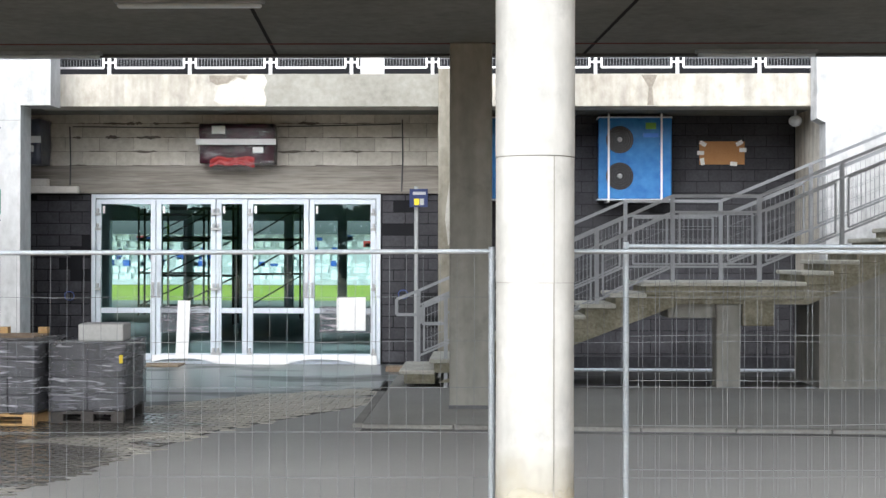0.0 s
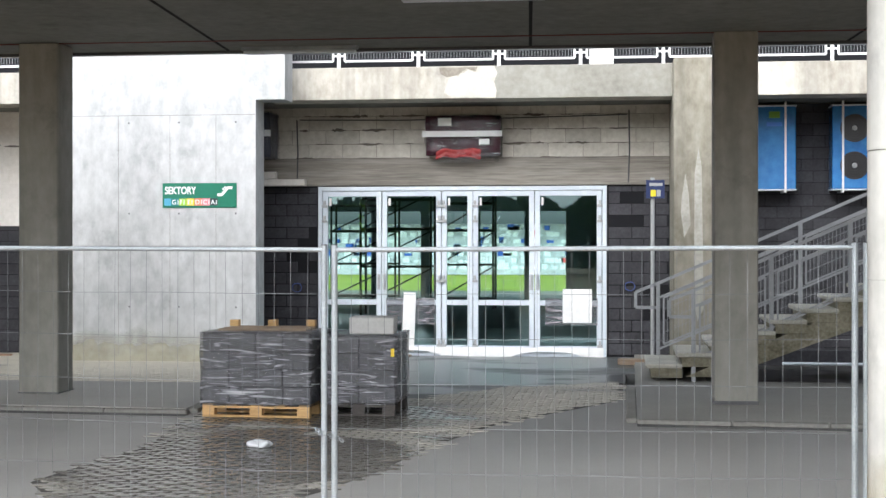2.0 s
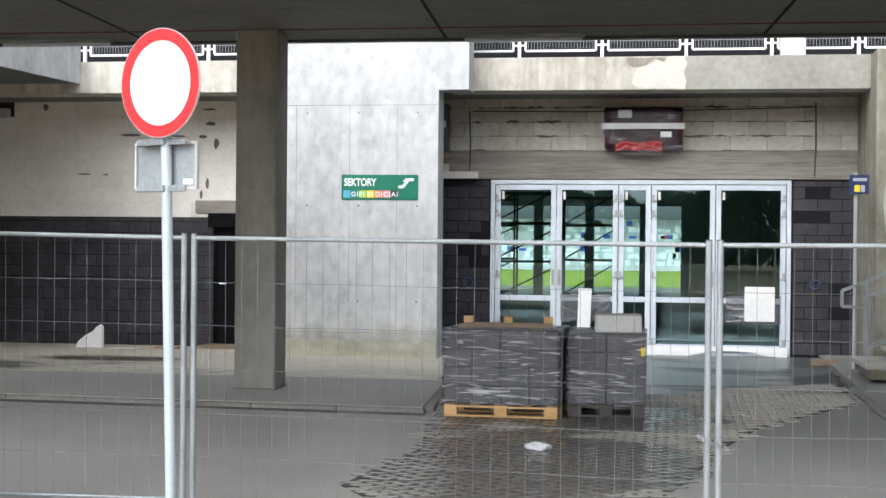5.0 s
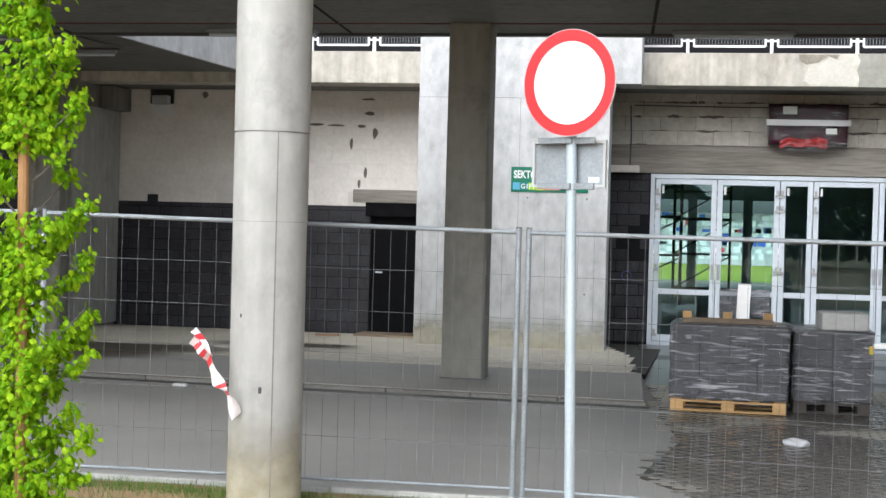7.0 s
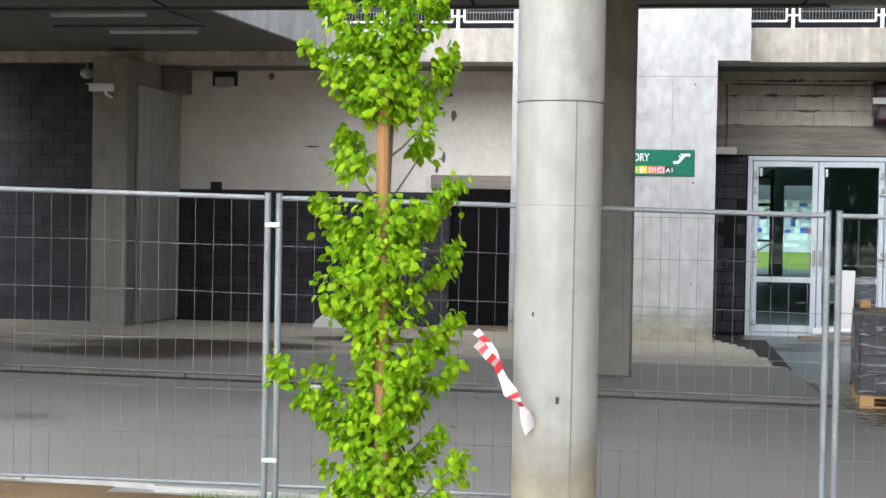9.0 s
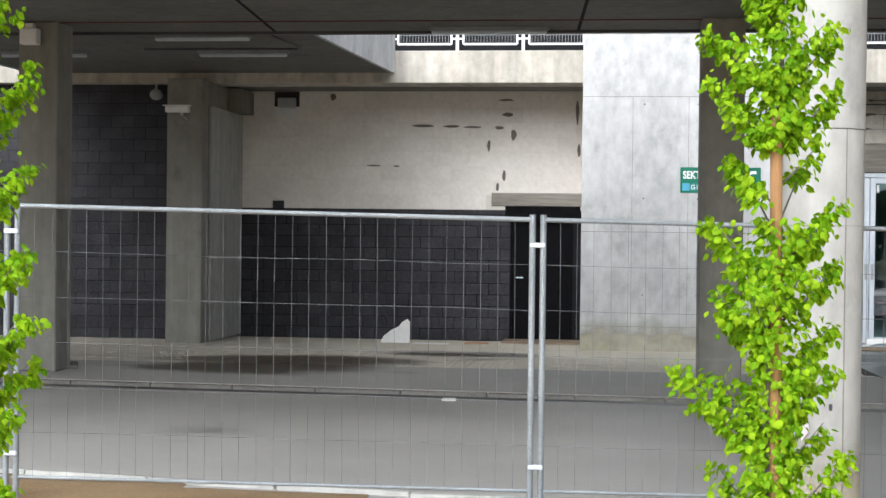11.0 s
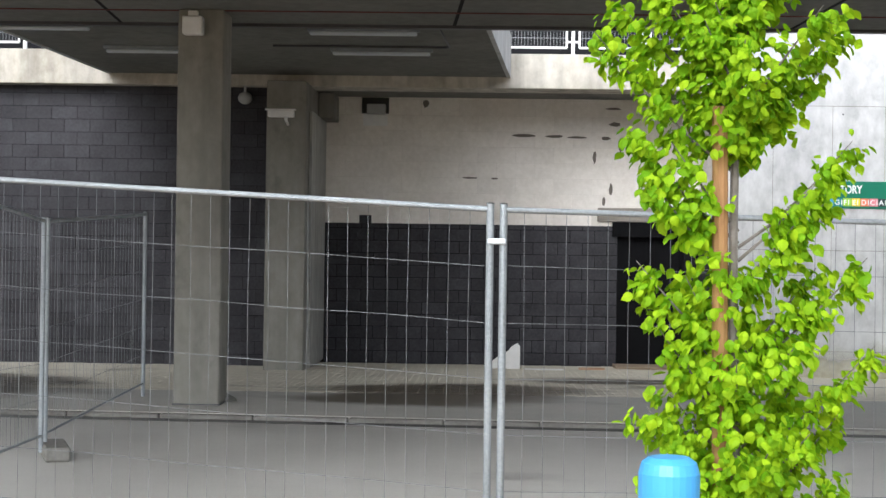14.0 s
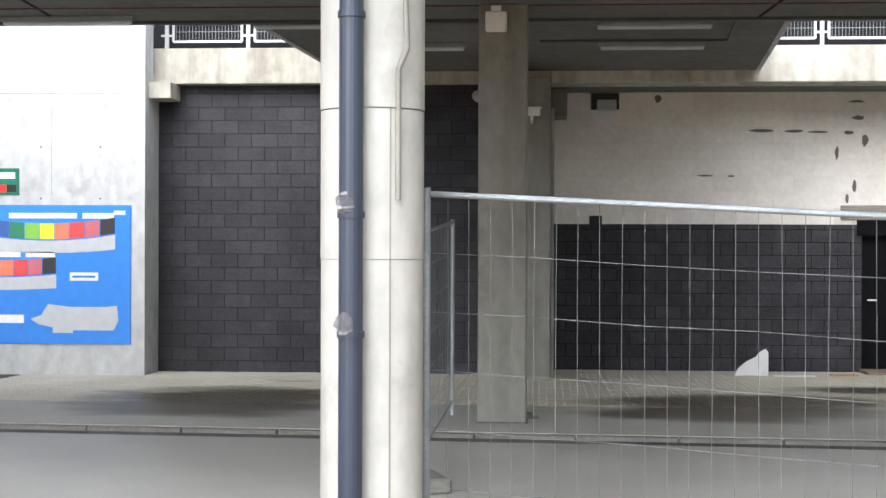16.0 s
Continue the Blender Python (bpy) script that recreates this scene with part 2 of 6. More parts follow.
def film_wrap(name, tint=0.55, low=0.18, colour=(0.55, 0.57, 0.60)):
    """Thin stretch film: mostly clear, its glints painted as pale streaks along glossy wrinkles."""
    m, n, l, b = shader(name, 0.12)
    geo = n.new("ShaderNodeNewGeometry")
    mp = n.new("ShaderNodeMapping")
    mp.inputs["Scale"].default_value = (2.2, 2.2, 21)
    l.new(geo.outputs["Position"], mp.inputs[0])
    no = n.new("ShaderNodeTexNoise")
    no.inputs["Scale"].default_value, no.inputs["Detail"].default_value = 1.6, 8
    no.inputs["Distortion"].default_value = 0.6
    l.new(mp.outputs[0], no.inputs["Vector"])
    bp = n.new("ShaderNodeBump")
    bp.inputs["Strength"].default_value, bp.inputs["Distance"].default_value = 1.0, 0.05
    l.new(no.outputs[0], bp.inputs["Height"])
    l.new(bp.outputs[0], b.inputs["Normal"])
    # Ramp whitens the wrinkle crests: glints put into the base colour.
    cr = n.new("ShaderNodeValToRGB")
    cr.color_ramp.elements[0].position, cr.color_ramp.elements[1].position = 0.55, 0.76
    cr.color_ramp.elements[0].color, cr.color_ramp.elements[1].color = rgb(colour), (0.82, 0.82, 0.84, 1)
    l.new(no.outputs[0], cr.inputs[0])
    l.new(cr.outputs[0], b.inputs["Base Color"])
    mr = n.new("ShaderNodeMapRange")
    mr.inputs[3].default_value, mr.inputs[4].default_value = low, tint
    big = n.new("ShaderNodeTexNoise")
    big.inputs["Scale"].default_value, big.inputs["Detail"].default_value = 2.3, 3
    l.new(geo.outputs["Position"], big.inputs["Vector"])
    both = n.new("ShaderNodeMath")
    both.operation = "MULTIPLY_ADD"
    l.new(big.outputs[0], both.inputs[0])
    both.inputs[1].default_value = 0.75
    l.new(no.outputs[0], both.inputs[2])
    mr.inputs[1].default_value, mr.inputs[2].default_value = 0.78, 1.12
    l.new(both.outputs[0], mr.inputs[0])
    l.new(mr.outputs[0], b.inputs["Alpha"])
    return m


def stain(name, dark, light, z0, z1, most=0.85):
    """A thin layer of dirt that thins out unevenly between two heights."""
    m = mottled(name, dark, light, 0.9, big=1.6, small=9)
    n, l = m.node_tree.nodes, m.node_tree.links
    geo, sep, no, ad, mr = (n.new(k) for k in ("ShaderNodeNewGeometry", "ShaderNodeSeparateXYZ", "ShaderNodeTexNoise", "ShaderNodeMath", "ShaderNodeMapRange"))
    l.new(geo.outputs["Position"], sep.inputs[0])
    l.new(geo.outputs["Position"], no.inputs["Vector"])
    no.inputs["Scale"].default_value, no.inputs["Detail"].default_value = 3.5, 6
    ad.operation = "MULTIPLY_ADD"
    l.new(no.outputs[0], ad.inputs[0])
    ad.inputs[1].default_value = 0.5
    l.new(sep.outputs[2], ad.inputs[2])
    mr.inputs[1].default_value, mr.inputs[2].default_value = z0 + 0.25, z1 + 0.25
    mr.inputs[3].default_value, mr.inputs[4].default_value = most, 0.0
    l.new(ad.outputs[0], mr.inputs[0])
    l.new(mr.outputs[0], n["Principled BSDF"].inputs["Alpha"])
    return m


FILM = film_wrap("stretch_film", 0.84, 0.42, (0.19, 0.19, 0.21))
THIN_FILM = film_wrap("thin_clear_film", 0.42, 0.0, (0.35, 0.35, 0.37))


def glazing(name, tint, rough=0.0):
    m, n, l, b = shader(name, rough)
    tr, gl, mix, fr = (n.new(k) for k in ("ShaderNodeBsdfTransparent", "ShaderNodeBsdfGlossy", "ShaderNodeMixShader", "ShaderNodeFresnel"))
    tr.inputs[0].default_value = rgb(tint)
    gl.inputs["Roughness"].default_value = rough
    gl.inputs[0].default_value = rgb((0.78, 0.95, 0.97))
    fr.inputs[0].default_value = 1.55
    sc = n.new("ShaderNodeMath")
    sc.operation = "MULTIPLY"
    sc.inputs[1].default_value = 1.5
    l.new(fr.outputs[0], sc.inputs[0])
    l.new(sc.outputs[0], mix.inputs[0])
    l.new(tr.outputs[0], mix.inputs[1])
    l.new(gl.outputs[0], mix.inputs[2])
    l.new(mix.outputs[0], n["Material Output"].inputs[0])
    return m


GLASS = glazing("greenish_door_glass", (0.70, 0.86, 0.85))
HALL = mottled("hall_concrete", (0.40, 0.44, 0.44), (0.58, 0.62, 0.62), 0.85, big=0.8)
POST_B = mottled("pale_blue_grey_post", (0.36, 0.43, 0.47), (0.48, 0.55, 0.59), 0.45, 0.2, 3, 60, 0.01)


def leaf_material():
    m, n, l, b = shader("young_lime_leaf", 0.6, 0, 0.2)
    geo = n.new("ShaderNodeNewGeometry")
    rp = n.new("ShaderNodeValToRGB")
    rp.color_ramp.elements[0].color, rp.color_ramp.elements[1].color = (0.15, 0.36, 0.004, 1), (0.42, 0.63, 0.012, 1)
    l.new(geo.outputs["Random Per Island"], rp.inputs[0])
    l.new(rp.outputs[0], b.inputs["Base Color"])
    tl, mix = n.new("ShaderNodeBsdfTranslucent"), n.new("ShaderNodeMixShader")
    l.new(rp.outputs[0], tl.inputs[0])
    mix.inputs[0].default_value = 0.45
    l.new(b.outputs[0], mix.inputs[1])
    l.new(tl.outputs[0], mix.inputs[2])
    l.new(mix.outputs[0], n["Material Output"].inputs[0])
    return m


LEAF = leaf_material()

# ---- mesh helpers ----


def mesh_of(name, bm, mat, smooth=False):
    me = bpy.data.meshes.new(name)
    bmesh.ops.recalc_face_normals(bm, faces=bm.faces)
    bm.to_mesh(me)
    bm.free()
    me.materials.append(mat)
    if smooth:
        for p in me.polygons:
            p.use_smooth = True
    return me


def part(name, bm, mat, parent=None, label="", smooth=False):
    ob = new(name, mesh_of(name, bm, mat, smooth))
    ob.parent = parent
    if label:
        tagged(ob, label)
    return ob


def thing(name, label, category, group="", kind="", at=(0, 0, 0)):
    ob = new(name)
    ob.empty_display_size = 0.1
    ob.location = at
    return tagged(ob, label, category, group, kind)


def solid(name, bm, mat, label, category, group="", kind="", smooth=False):
    return tagged(part(name, bm, mat, None, "", smooth), label, category, group, kind)


def box(bm, x0, x1, y0, y1, z0, z1, bevel=0.0):
    m = Matrix.Translation(((x0 + x1) / 2, (y0 + y1) / 2, (z0 + z1) / 2)) @ Matrix.Diagonal((x1 - x0, y1 - y0, z1 - z0, 1))
    g = bmesh.ops.create_cube(bm, size=1, matrix=m)
    if bevel:
        es = list({e for v in g["verts"] for e in v.link_edges})
        bmesh.ops.bevel(bm, geom=es, offset=bevel, segments=1, affect="EDGES", profile=0.5)
    return bm


def B(x0, x1, y0, y1, z0, z1, bevel=0.0):
    return box(bmesh.new(), x0, x1, y0, y1, z0, z1, bevel)


def rod(bm, a, b, r, seg=8, r2=None):
    a, b = Vector(a), Vector(b)
    d = b - a
    m = Matrix.Translation((a + b) / 2) @ d.to_track_quat("Z", "Y").to_matrix().to_4x4()
    bmesh.ops.create_cone(bm, cap_ends=True, segments=seg, radius1=r, radius2=r if r2 is None else r2, depth=d.length, matrix=m)
    return bm


def bar(bm, a, b, w, h):
    """A square-section bar from a to b."""
    a, b = Vector(a), Vector(b)
    d = b - a
    m = Matrix.Translation((a + b) / 2) @ d.to_track_quat("Z", "Y").to_matrix().to_4x4() @ Matrix.Diagonal((w, h, d.length, 1))
    bmesh.ops.create_cube(bm, size=1, matrix=m)
    return bm


def prism(bm, pts, axis, lo, hi):
    """Extrudes a polygon of (u, v) along an axis: 'y' takes (x, z), 'z' takes (x, y)."""
    def put(u, v, w):
        return (u, w, v) if axis == "y" else ((u, v, w) if axis == "z" else (w, u, v))
    a = [bm.verts.new(put(u, v, lo)) for u, v in pts]
    b = [bm.verts.new(put(u, v, hi)) for u, v in pts]
    bm.faces.new(a)
    bm.faces.new(b[::-1])
    for i in range(len(pts)):
        j = (i + 1) % len(pts)
        bm.faces.new((a[i], b[i], b[j], a[j]))
    return bm


def tube(name, pts, r, mat, parent=None, label="", cyclic=False):
    cu = bpy.data.curves.new(name, "CURVE")
    cu.dimensions, cu.bevel_depth, cu.bevel_resolution, cu.use_fill_caps = "3D", r, 2, True
    sp = cu.splines.new("POLY")
    sp.points.add(len(pts) - 1)
    for q, p in zip(sp.points, pts):
        q.co = (*p, 1)
    sp.use_cyclic_u = cyclic
    tmp = bpy.data.objects.new(name, cu)
    me = bpy.data.meshes.new_from_object(tmp)
    bpy.data.objects.remove(tmp)
    me.materials.clear()
    me.materials.append(mat)
    ob = new(name, me)
    ob.parent = parent
    if label:
        tagged(ob, label)
    return ob


def writing(name, body, size, m, mat, parent=None, align="LEFT", bold=0.0):
    cu = bpy.data.curves.new(name, "FONT")
    cu.body, cu.size, cu.extrude, cu.align_x, cu.offset = body, size, 0.001, align, bold
    tmp = bpy.data.objects.new(name, cu)
    me = bpy.data.meshes.new_from_object(tmp)
    bpy.data.objects.remove(tmp)
    me.materials.clear()
    me.materials.append(mat)
    ob = new(name, me)
    ob.parent = parent
    ob.matrix_basis = m
    return ob

# ---- setting: ground ----
ROAD_Z, FLOOR_Z = -0.13, -0.14


def sheet(bm, x0, x1, y0, y1, za, zb, nx=1, ny=1):
    """A sheet that rises from za at y0 to zb at y1, with a little thickness."""
    return prism(bm, [(y0, za - 0.3), (y1, zb - 0.3), (y1, zb), (y0, za)], "x", x0, x1)


solid("ground", B(-400, 400, -400, 600, -0.9, -0.42), SOIL, "bare sandy ground reaching to the horizon", "ground", kind="structure")


def ease(u):
    u = min(1.0, max(0.0, u))
    return u * u * (3 - 2 * u)


def edge_y(x):
    """Line of the edging stones, which swings away beyond the middle column."""
    return 10.68 + 0.15 * max(0.0, -9.5 - x)


def verge_z(x, y):
    """Height of the sandy verge, a little raised beyond the middle column."""
    top = -0.115 + 0.03 * ease((-6.2 - x) / 2.6) * ease((x + 17.4) / 2.0)
    edge = edge_y(x) - 0.06
    return top + (ROAD_Z + 0.01 - top) * ease((y - edge + 0.9) / 0.9)


bm = bmesh.new()
bmesh.ops.create_grid(bm, x_segments=260, y_segments=90, size=0.5, matrix=Matrix.Translation((-8, 4.4, 0)) @ Matrix.Diagonal((60, 19, 1, 1)))
for v in bm.verts:
    lump = 0.035 * noise.noise(v.co * 1.3) + 0.018 * noise.noise(v.co * 5)
    v.co.z = verge_z(v.co.x, v.co.y) + lump * ease((edge_y(v.co.x) + 0.1 - v.co.y) / 0.8)
    if v.co.y > edge_y(v.co.x) - 0.04:
        v.co.z = -0.3
solid("verge", bm, SOIL, "sandy verge beside the asphalt with sparse grass", "verge", kind="structure", smooth=True)
def kerb_y(x):
    return 16.93 - 0.062 * (x + 5.0)


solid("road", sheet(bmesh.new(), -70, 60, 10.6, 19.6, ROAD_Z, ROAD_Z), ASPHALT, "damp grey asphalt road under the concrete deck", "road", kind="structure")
bm = prism(bmesh.new(), [(-36, kerb_y(-36) + 0.062), (-5.07, kerb_y(-5.07) + 0.062), (-5.25, 19.9), (-36, 19.9)], "z", -0.4, -0.075)
for v in bm.verts:
    if v.co.z > -0.2 and v.co.y > 19.8:
        v.co.z = -0.042
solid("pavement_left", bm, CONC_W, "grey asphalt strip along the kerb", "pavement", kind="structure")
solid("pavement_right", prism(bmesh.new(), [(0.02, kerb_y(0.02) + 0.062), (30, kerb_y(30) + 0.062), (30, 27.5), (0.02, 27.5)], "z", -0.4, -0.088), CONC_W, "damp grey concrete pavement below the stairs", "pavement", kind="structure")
solid("apron_bed", sheet(bmesh.new(), -5.5, -0.1, 17.09, 26.6, ROAD_Z - 0.012, FLOOR_Z - 0.012), JOINT, "dark sand bed under the paving blocks", "pavement", kind="structure")
solid("path_bed", sheet(bmesh.new(), -70, -5.2, 19.9, 26.9, -0.055, -0.16), JOINT, "dark sand bed under the paving blocks", "pavement", kind="structure")
solid("door_slab", B(-5.6, 0.2, 22.9, 26.9, -0.4, FLOOR_Z + 0.004), SLAB_W, "wet concrete slab before the glass doors", "pavement", kind="structure")

solid("door_slab_front", prism(bmesh.new(), [(-5.3, 19.3), (-2.72, 18.7), (-2.3, 19.5), (-1.78, 20.36), (-0.8, 21.0), (-0.12, 21.4), (-0.12, 22.88), (-5.55, 22.88)], "z", -0.4, ROAD_Z + 0.0065), SLAB_W, "wet concrete slab before the glass doors", "pavement", kind="structure")
solid("road_apron", sheet(bmesh.new(), -2.2, -0.1, 17.092, 20.6, ROAD_Z - 0.008, ROAD_Z - 0.001), ASPHALT, "damp asphalt strip before the stairs", "road", kind="structure")
kerb = thing("kerb", "grey concrete kerb stones along the asphalt road", "kerb", kind="structure")
stone = mesh_of("kerb_stone", B(-0.495, 0.495, -0.06, 0.06, -0.3, 0.0, 0.012), KERB)


def kerb_run(x0, x1, z):
    x = x0 + 0.5
    while x < x1:
        k = new("kerb_stone", stone)
        k.parent, k.matrix_basis = kerb, pose(x, kerb_y(x), z, 0, 0, -3.55)
        x += 0.999


kerb_run(-31.0, -5.0, -0.082)
kerb_run(0.02, 14, -0.082)
for i in range(4):
    k = new("kerb_stone", stone)
    k.parent, k.matrix_basis = kerb, pose(-5.05 - 0.107 * i, 17.49 + i, -0.078 + 0.004 * i, 0, 0, 96.1)
    k = new("kerb_stone", stone)
    k.parent, k.matrix_basis = kerb, pose(-0.04, 17.18 + i, -0.080 - 0.004 * i, 0, 0, 90)
def gutter_strip(x0, x1):
    return prism(bmesh.new(), [(x0, kerb_y(x0) - 0.28), (x1, kerb_y(x1) - 0.28), (x1, kerb_y(x1) - 0.062), (x0, kerb_y(x0) - 0.062)], "z", ROAD_Z - 0.2, ROAD_Z + 0.004)


# Strip darker than wet asphalt: the kerb's shade line is in its colour too.
solid("gutter", gutter_strip(-31, -5.0), wet_ground("wet_shaded_gutter", (0.045, 0.043, 0.038), (0.10, 0.096, 0.088), (0.035, 0.033, 0.03), 0.5, 50), "dark wet gutter along the kerb, kerb shade in its colour", "gutter", kind="structure")
solid("gutter_right", gutter_strip(0.02, 14), bpy.data.materials["wet_shaded_gutter"], "dark wet gutter along the kerb, kerb shade in its colour", "gutter", kind="structure")

edging = thing("verge_edging", "narrow pale concrete edging between verge and asphalt", "edging", kind="structure")
edge_stone = mesh_of("edging_stone", B(-0.497, 0.497, -0.04, 0.04, -0.25, 0.0, 0.008), CONC_C)
for i in range(34):
    x = -25.5 + i
    k = new("edging_stone", edge_stone)
    k.parent, k.matrix_basis = edging, pose(x, edge_y(x) + 0.015 * math.sin(i * 1.7), ROAD_Z + 0.035, 0, 0, 0.6 * math.sin(i) - (8.5 if x < -9.5 else 0))

# ---- setting: deck, columns and pillars ----
DECK_Z = 4.30
# Unseen left end cut at x = -34 to let light in.
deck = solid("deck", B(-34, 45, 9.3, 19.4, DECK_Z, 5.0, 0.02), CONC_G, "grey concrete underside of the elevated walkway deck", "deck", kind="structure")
part("deck_joint", B(-33.9, 45, 18.36, 18.39, DECK_Z - 0.012, DECK_Z + 0.01), RED_CABLE, deck, "dark red cable along the soffit")
part("deck_drip_edge", B(-33.9, 45, 19.3, 19.412, DECK_Z - 0.035, DECK_Z + 0.02), DGREY, deck)
for k in range(-7, 4):
    sx = -1.3 + 3.9 * k
    part("deck_seam", prism(bmesh.new(), [(sx + 0.625, 9.5), (sx + 0.665, 9.5), (sx + 0.02, 19.28), (sx - 0.02, 19.28)], "z", DECK_Z - 0.005, DECK_Z + 0.01), DARKM, deck)

SPLASH = stain("ochre_splash_dirt", (0.40, 0.35, 0.22), (0.60, 0.56, 0.43), -0.05, 0.50)
COLS = (1.66, -7.295, -16.17, -25.1, 10.63)
PILS = (1.18, -7.36, -15.77, -24.2, 9.7)


def round_column(cx, low, high, marks=(), cy=10.0, r=0.25):
    col = thing("round_column", "tall round pale concrete column with cast rings", "column", "deck columns", at=(cx, cy, ROAD_Z - 0.05))
    zs = [(-0.3, low - 0.0015), (low + 0.0015, high - 0.003), (high + 0.003, 4.5)]
    for i, (a, b) in enumerate(zs):
        bm = bmesh.new()
        bmesh.ops.create_cone(bm, cap_ends=False, segments=48, radius1=r + 0.0025 * i, radius2=r + 0.0025 * i, depth=b - a, matrix=Matrix.Translation((0, 0, (a + b) / 2)))
        part("shaft", bm, CONC_C, col, smooth=True)
    for z in (low, high):
        bm = bmesh.new()
        bmesh.ops.create_cone(bm, cap_ends=True, segments=48, radius1=r - 0.008, radius2=r - 0.008, depth=0.012, matrix=Matrix.Translation((0, 0, z)))
        part("cast_joint", bm, CONC_P, col)
    bm = bmesh.new()
    box(bm, -0.004, 0.004, -r - 0.0025, -r + 0.02, 0.0, 4.4)
    part("mould_seam", bm, CONC_P, col).rotation_euler = (0, 0, 0.46)
    for z, a, w in marks:
        bm = bmesh.new()
        box(bm, -w, w, -r - 0.004, -r + 0.02, z - 1.9 * w, z + 1.9 * w, 0.003)
        part("tie_mark", bm, DGREY, col).rotation_euler = (0, 0, a)
    bm = bmesh.new()
    rng = random.Random(int(abs(cx) * 10))
    n = 48
    lo = [bm.verts.new(((r + 0.002) * math.cos(6.2832 * i / n), (r + 0.002) * math.sin(6.2832 * i / n), -0.1)) for i in range(n)]
    hi = [bm.verts.new(((r + 0.002) * math.cos(6.2832 * i / n), (r + 0.002) * math.sin(6.2832 * i / n), 0.95 + rng.uniform(-0.02, 0.02))) for i in range(n)]
    for i in range(n):
        bm.faces.new((lo[i], lo[(i + 1) % n], hi[(i + 1) % n], hi[i]))
    part("splash_stain", bm, SPLASH, col, "yellowish dirt splashed round the foot", True)
    return col


cols = [round_column(COLS[0], 1.75, 2.55), round_column(COLS[1], 1.98, 2.579, ((0.86, 0.13, 0.011), (2.70, 0.30, 0.008), (1.35, -0.5, 0.007))), round_column(COLS[2], 1.90, 2.62), round_column(COLS[3], 1.80, 2.60), round_column(COLS[4], 1.75, 2.55)]
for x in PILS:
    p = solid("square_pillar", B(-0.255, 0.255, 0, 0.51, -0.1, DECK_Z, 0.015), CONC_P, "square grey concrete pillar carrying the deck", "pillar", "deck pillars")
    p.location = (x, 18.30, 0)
    part("base_joint", B(-0.265, 0.265, -0.01, 0.52, -0.1, -0.045), DGREY, p)

# ---- setting: facade ----
F = 24.11          # front of the concrete walls
BF = 24.67          # front of the upper beams
BZ0, BZ1 = 4.17, 4.70
D = 26.27          # front of the door frames
R = 26.33          # front of the blockwork in the recess


def wall(name, bm, mat, label):
    return solid(name, bm, mat, label, "wall", kind="structure")


def tie_holes(parent, xs, zs, y):
    for x in xs:
        for z in zs:
            bm = bmesh.new()
            bmesh.ops.create_cone(bm, cap_ends=True, segments=10, radius1=0.016, radius2=0.012, depth=0.008, matrix=pose(x, y - 0.001, z, 90))
            part("tie_hole", bm, DGREY, parent)


def shutter_seams(parent, x0, x1, y, zs, xs, z0, z1):
    for z in zs:
        part("shutter_seam", B(x0 + 0.003, x1 - 0.003, y - 0.003, y + 0.01, z - 0.004, z + 0.004), CONC_P, parent)
    for x in xs:
        part("shutter_seam", B(x - 0.003, x + 0.003, y - 0.003, y + 0.01, z0, z1), CONC_P, parent)


w1 = wall("wall_sign", prism(bmesh.new(), [(-9.15, -0.4), (-6.06, -0.4), (-6.06, 4.14), (-5.58, 4.14), (-5.58, 7.5), (-9.15, 7.5)], "y", F, F + 0.555), CONC, "pale shuttered concrete wall with tie holes and a green sign")
shutter_seams(w1, -9.15, -6.06, F, (0.28, 1.77, 3.9), (-8.36, -7.49, -6.72), 0.0, 3.9)
pts = [(-9.145, -0.2), (-6.065, -0.2)] + [(-6.065 - 0.154 * i, 0.75 + 0.02 * math.sin(i * 1.9)) for i in range(21)]
part("foot_stain", prism(bmesh.new(), pts, "y", F - 0.002, F + 0.01), stain("yellowed_concrete", (0.40, 0.37, 0.26), (0.60, 0.57, 0.44), -0.05, 0.42, 0.75), w1, "yellowish damp stain along the foot")
tie_holes(w1, (-8.18, -7.34, -6.39), (0.78, 2.30, 3.78), F)
w2 = wall("wall_poster", B(-40, -21.12, F, F + 0.45, -0.4, 7.5), CONC, "pale concrete wall bearing a blue stadium map")
shutter_seams(w2, -27, -21.12, F, (3.98,), (-22.5, -23.9), 2.5, 3.9)
tie_holes(w2, (-21.78, -22.66, -23.6), (2.45, 3.2), F)
wall("wall_stair", prism(bmesh.new(), [(6.72, -0.4), (30, -0.4), (30, 7.5), (6.58, 7.5), (6.58, 3.92), (6.72, 3.86)], "y", F, F + 0.45), CONC, "pale concrete wall beside the stairs")
# beams
for nm, a, b in (("beam_door", -6.0, 0.62), ("beam_cooler", 1.24, 6.8), ("beam_recess", -15.25, -9.1), ("beam_dark", -21.3, -15.25)):
    wall(nm, B(a, b, BF, BF + 0.62, BZ0, BZ1, 0.01), CONC_B, "weathered concrete beam below the upper railing")
for nm, a, b in (("pilaster_door", 0.62, 1.24), ("pilaster_recess", -15.84, -15.25)):
    y = 23.96 if a > 0 else 23.92
    wall(nm, B(a, b, y, 26.4, -0.4, 4.70 if a > 0 else 4.17, 0.012), CONC_D if a > 0 else CONC_P, "stained concrete pilaster between the bays")
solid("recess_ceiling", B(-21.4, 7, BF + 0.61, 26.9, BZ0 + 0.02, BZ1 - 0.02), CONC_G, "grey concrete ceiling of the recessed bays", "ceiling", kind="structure")
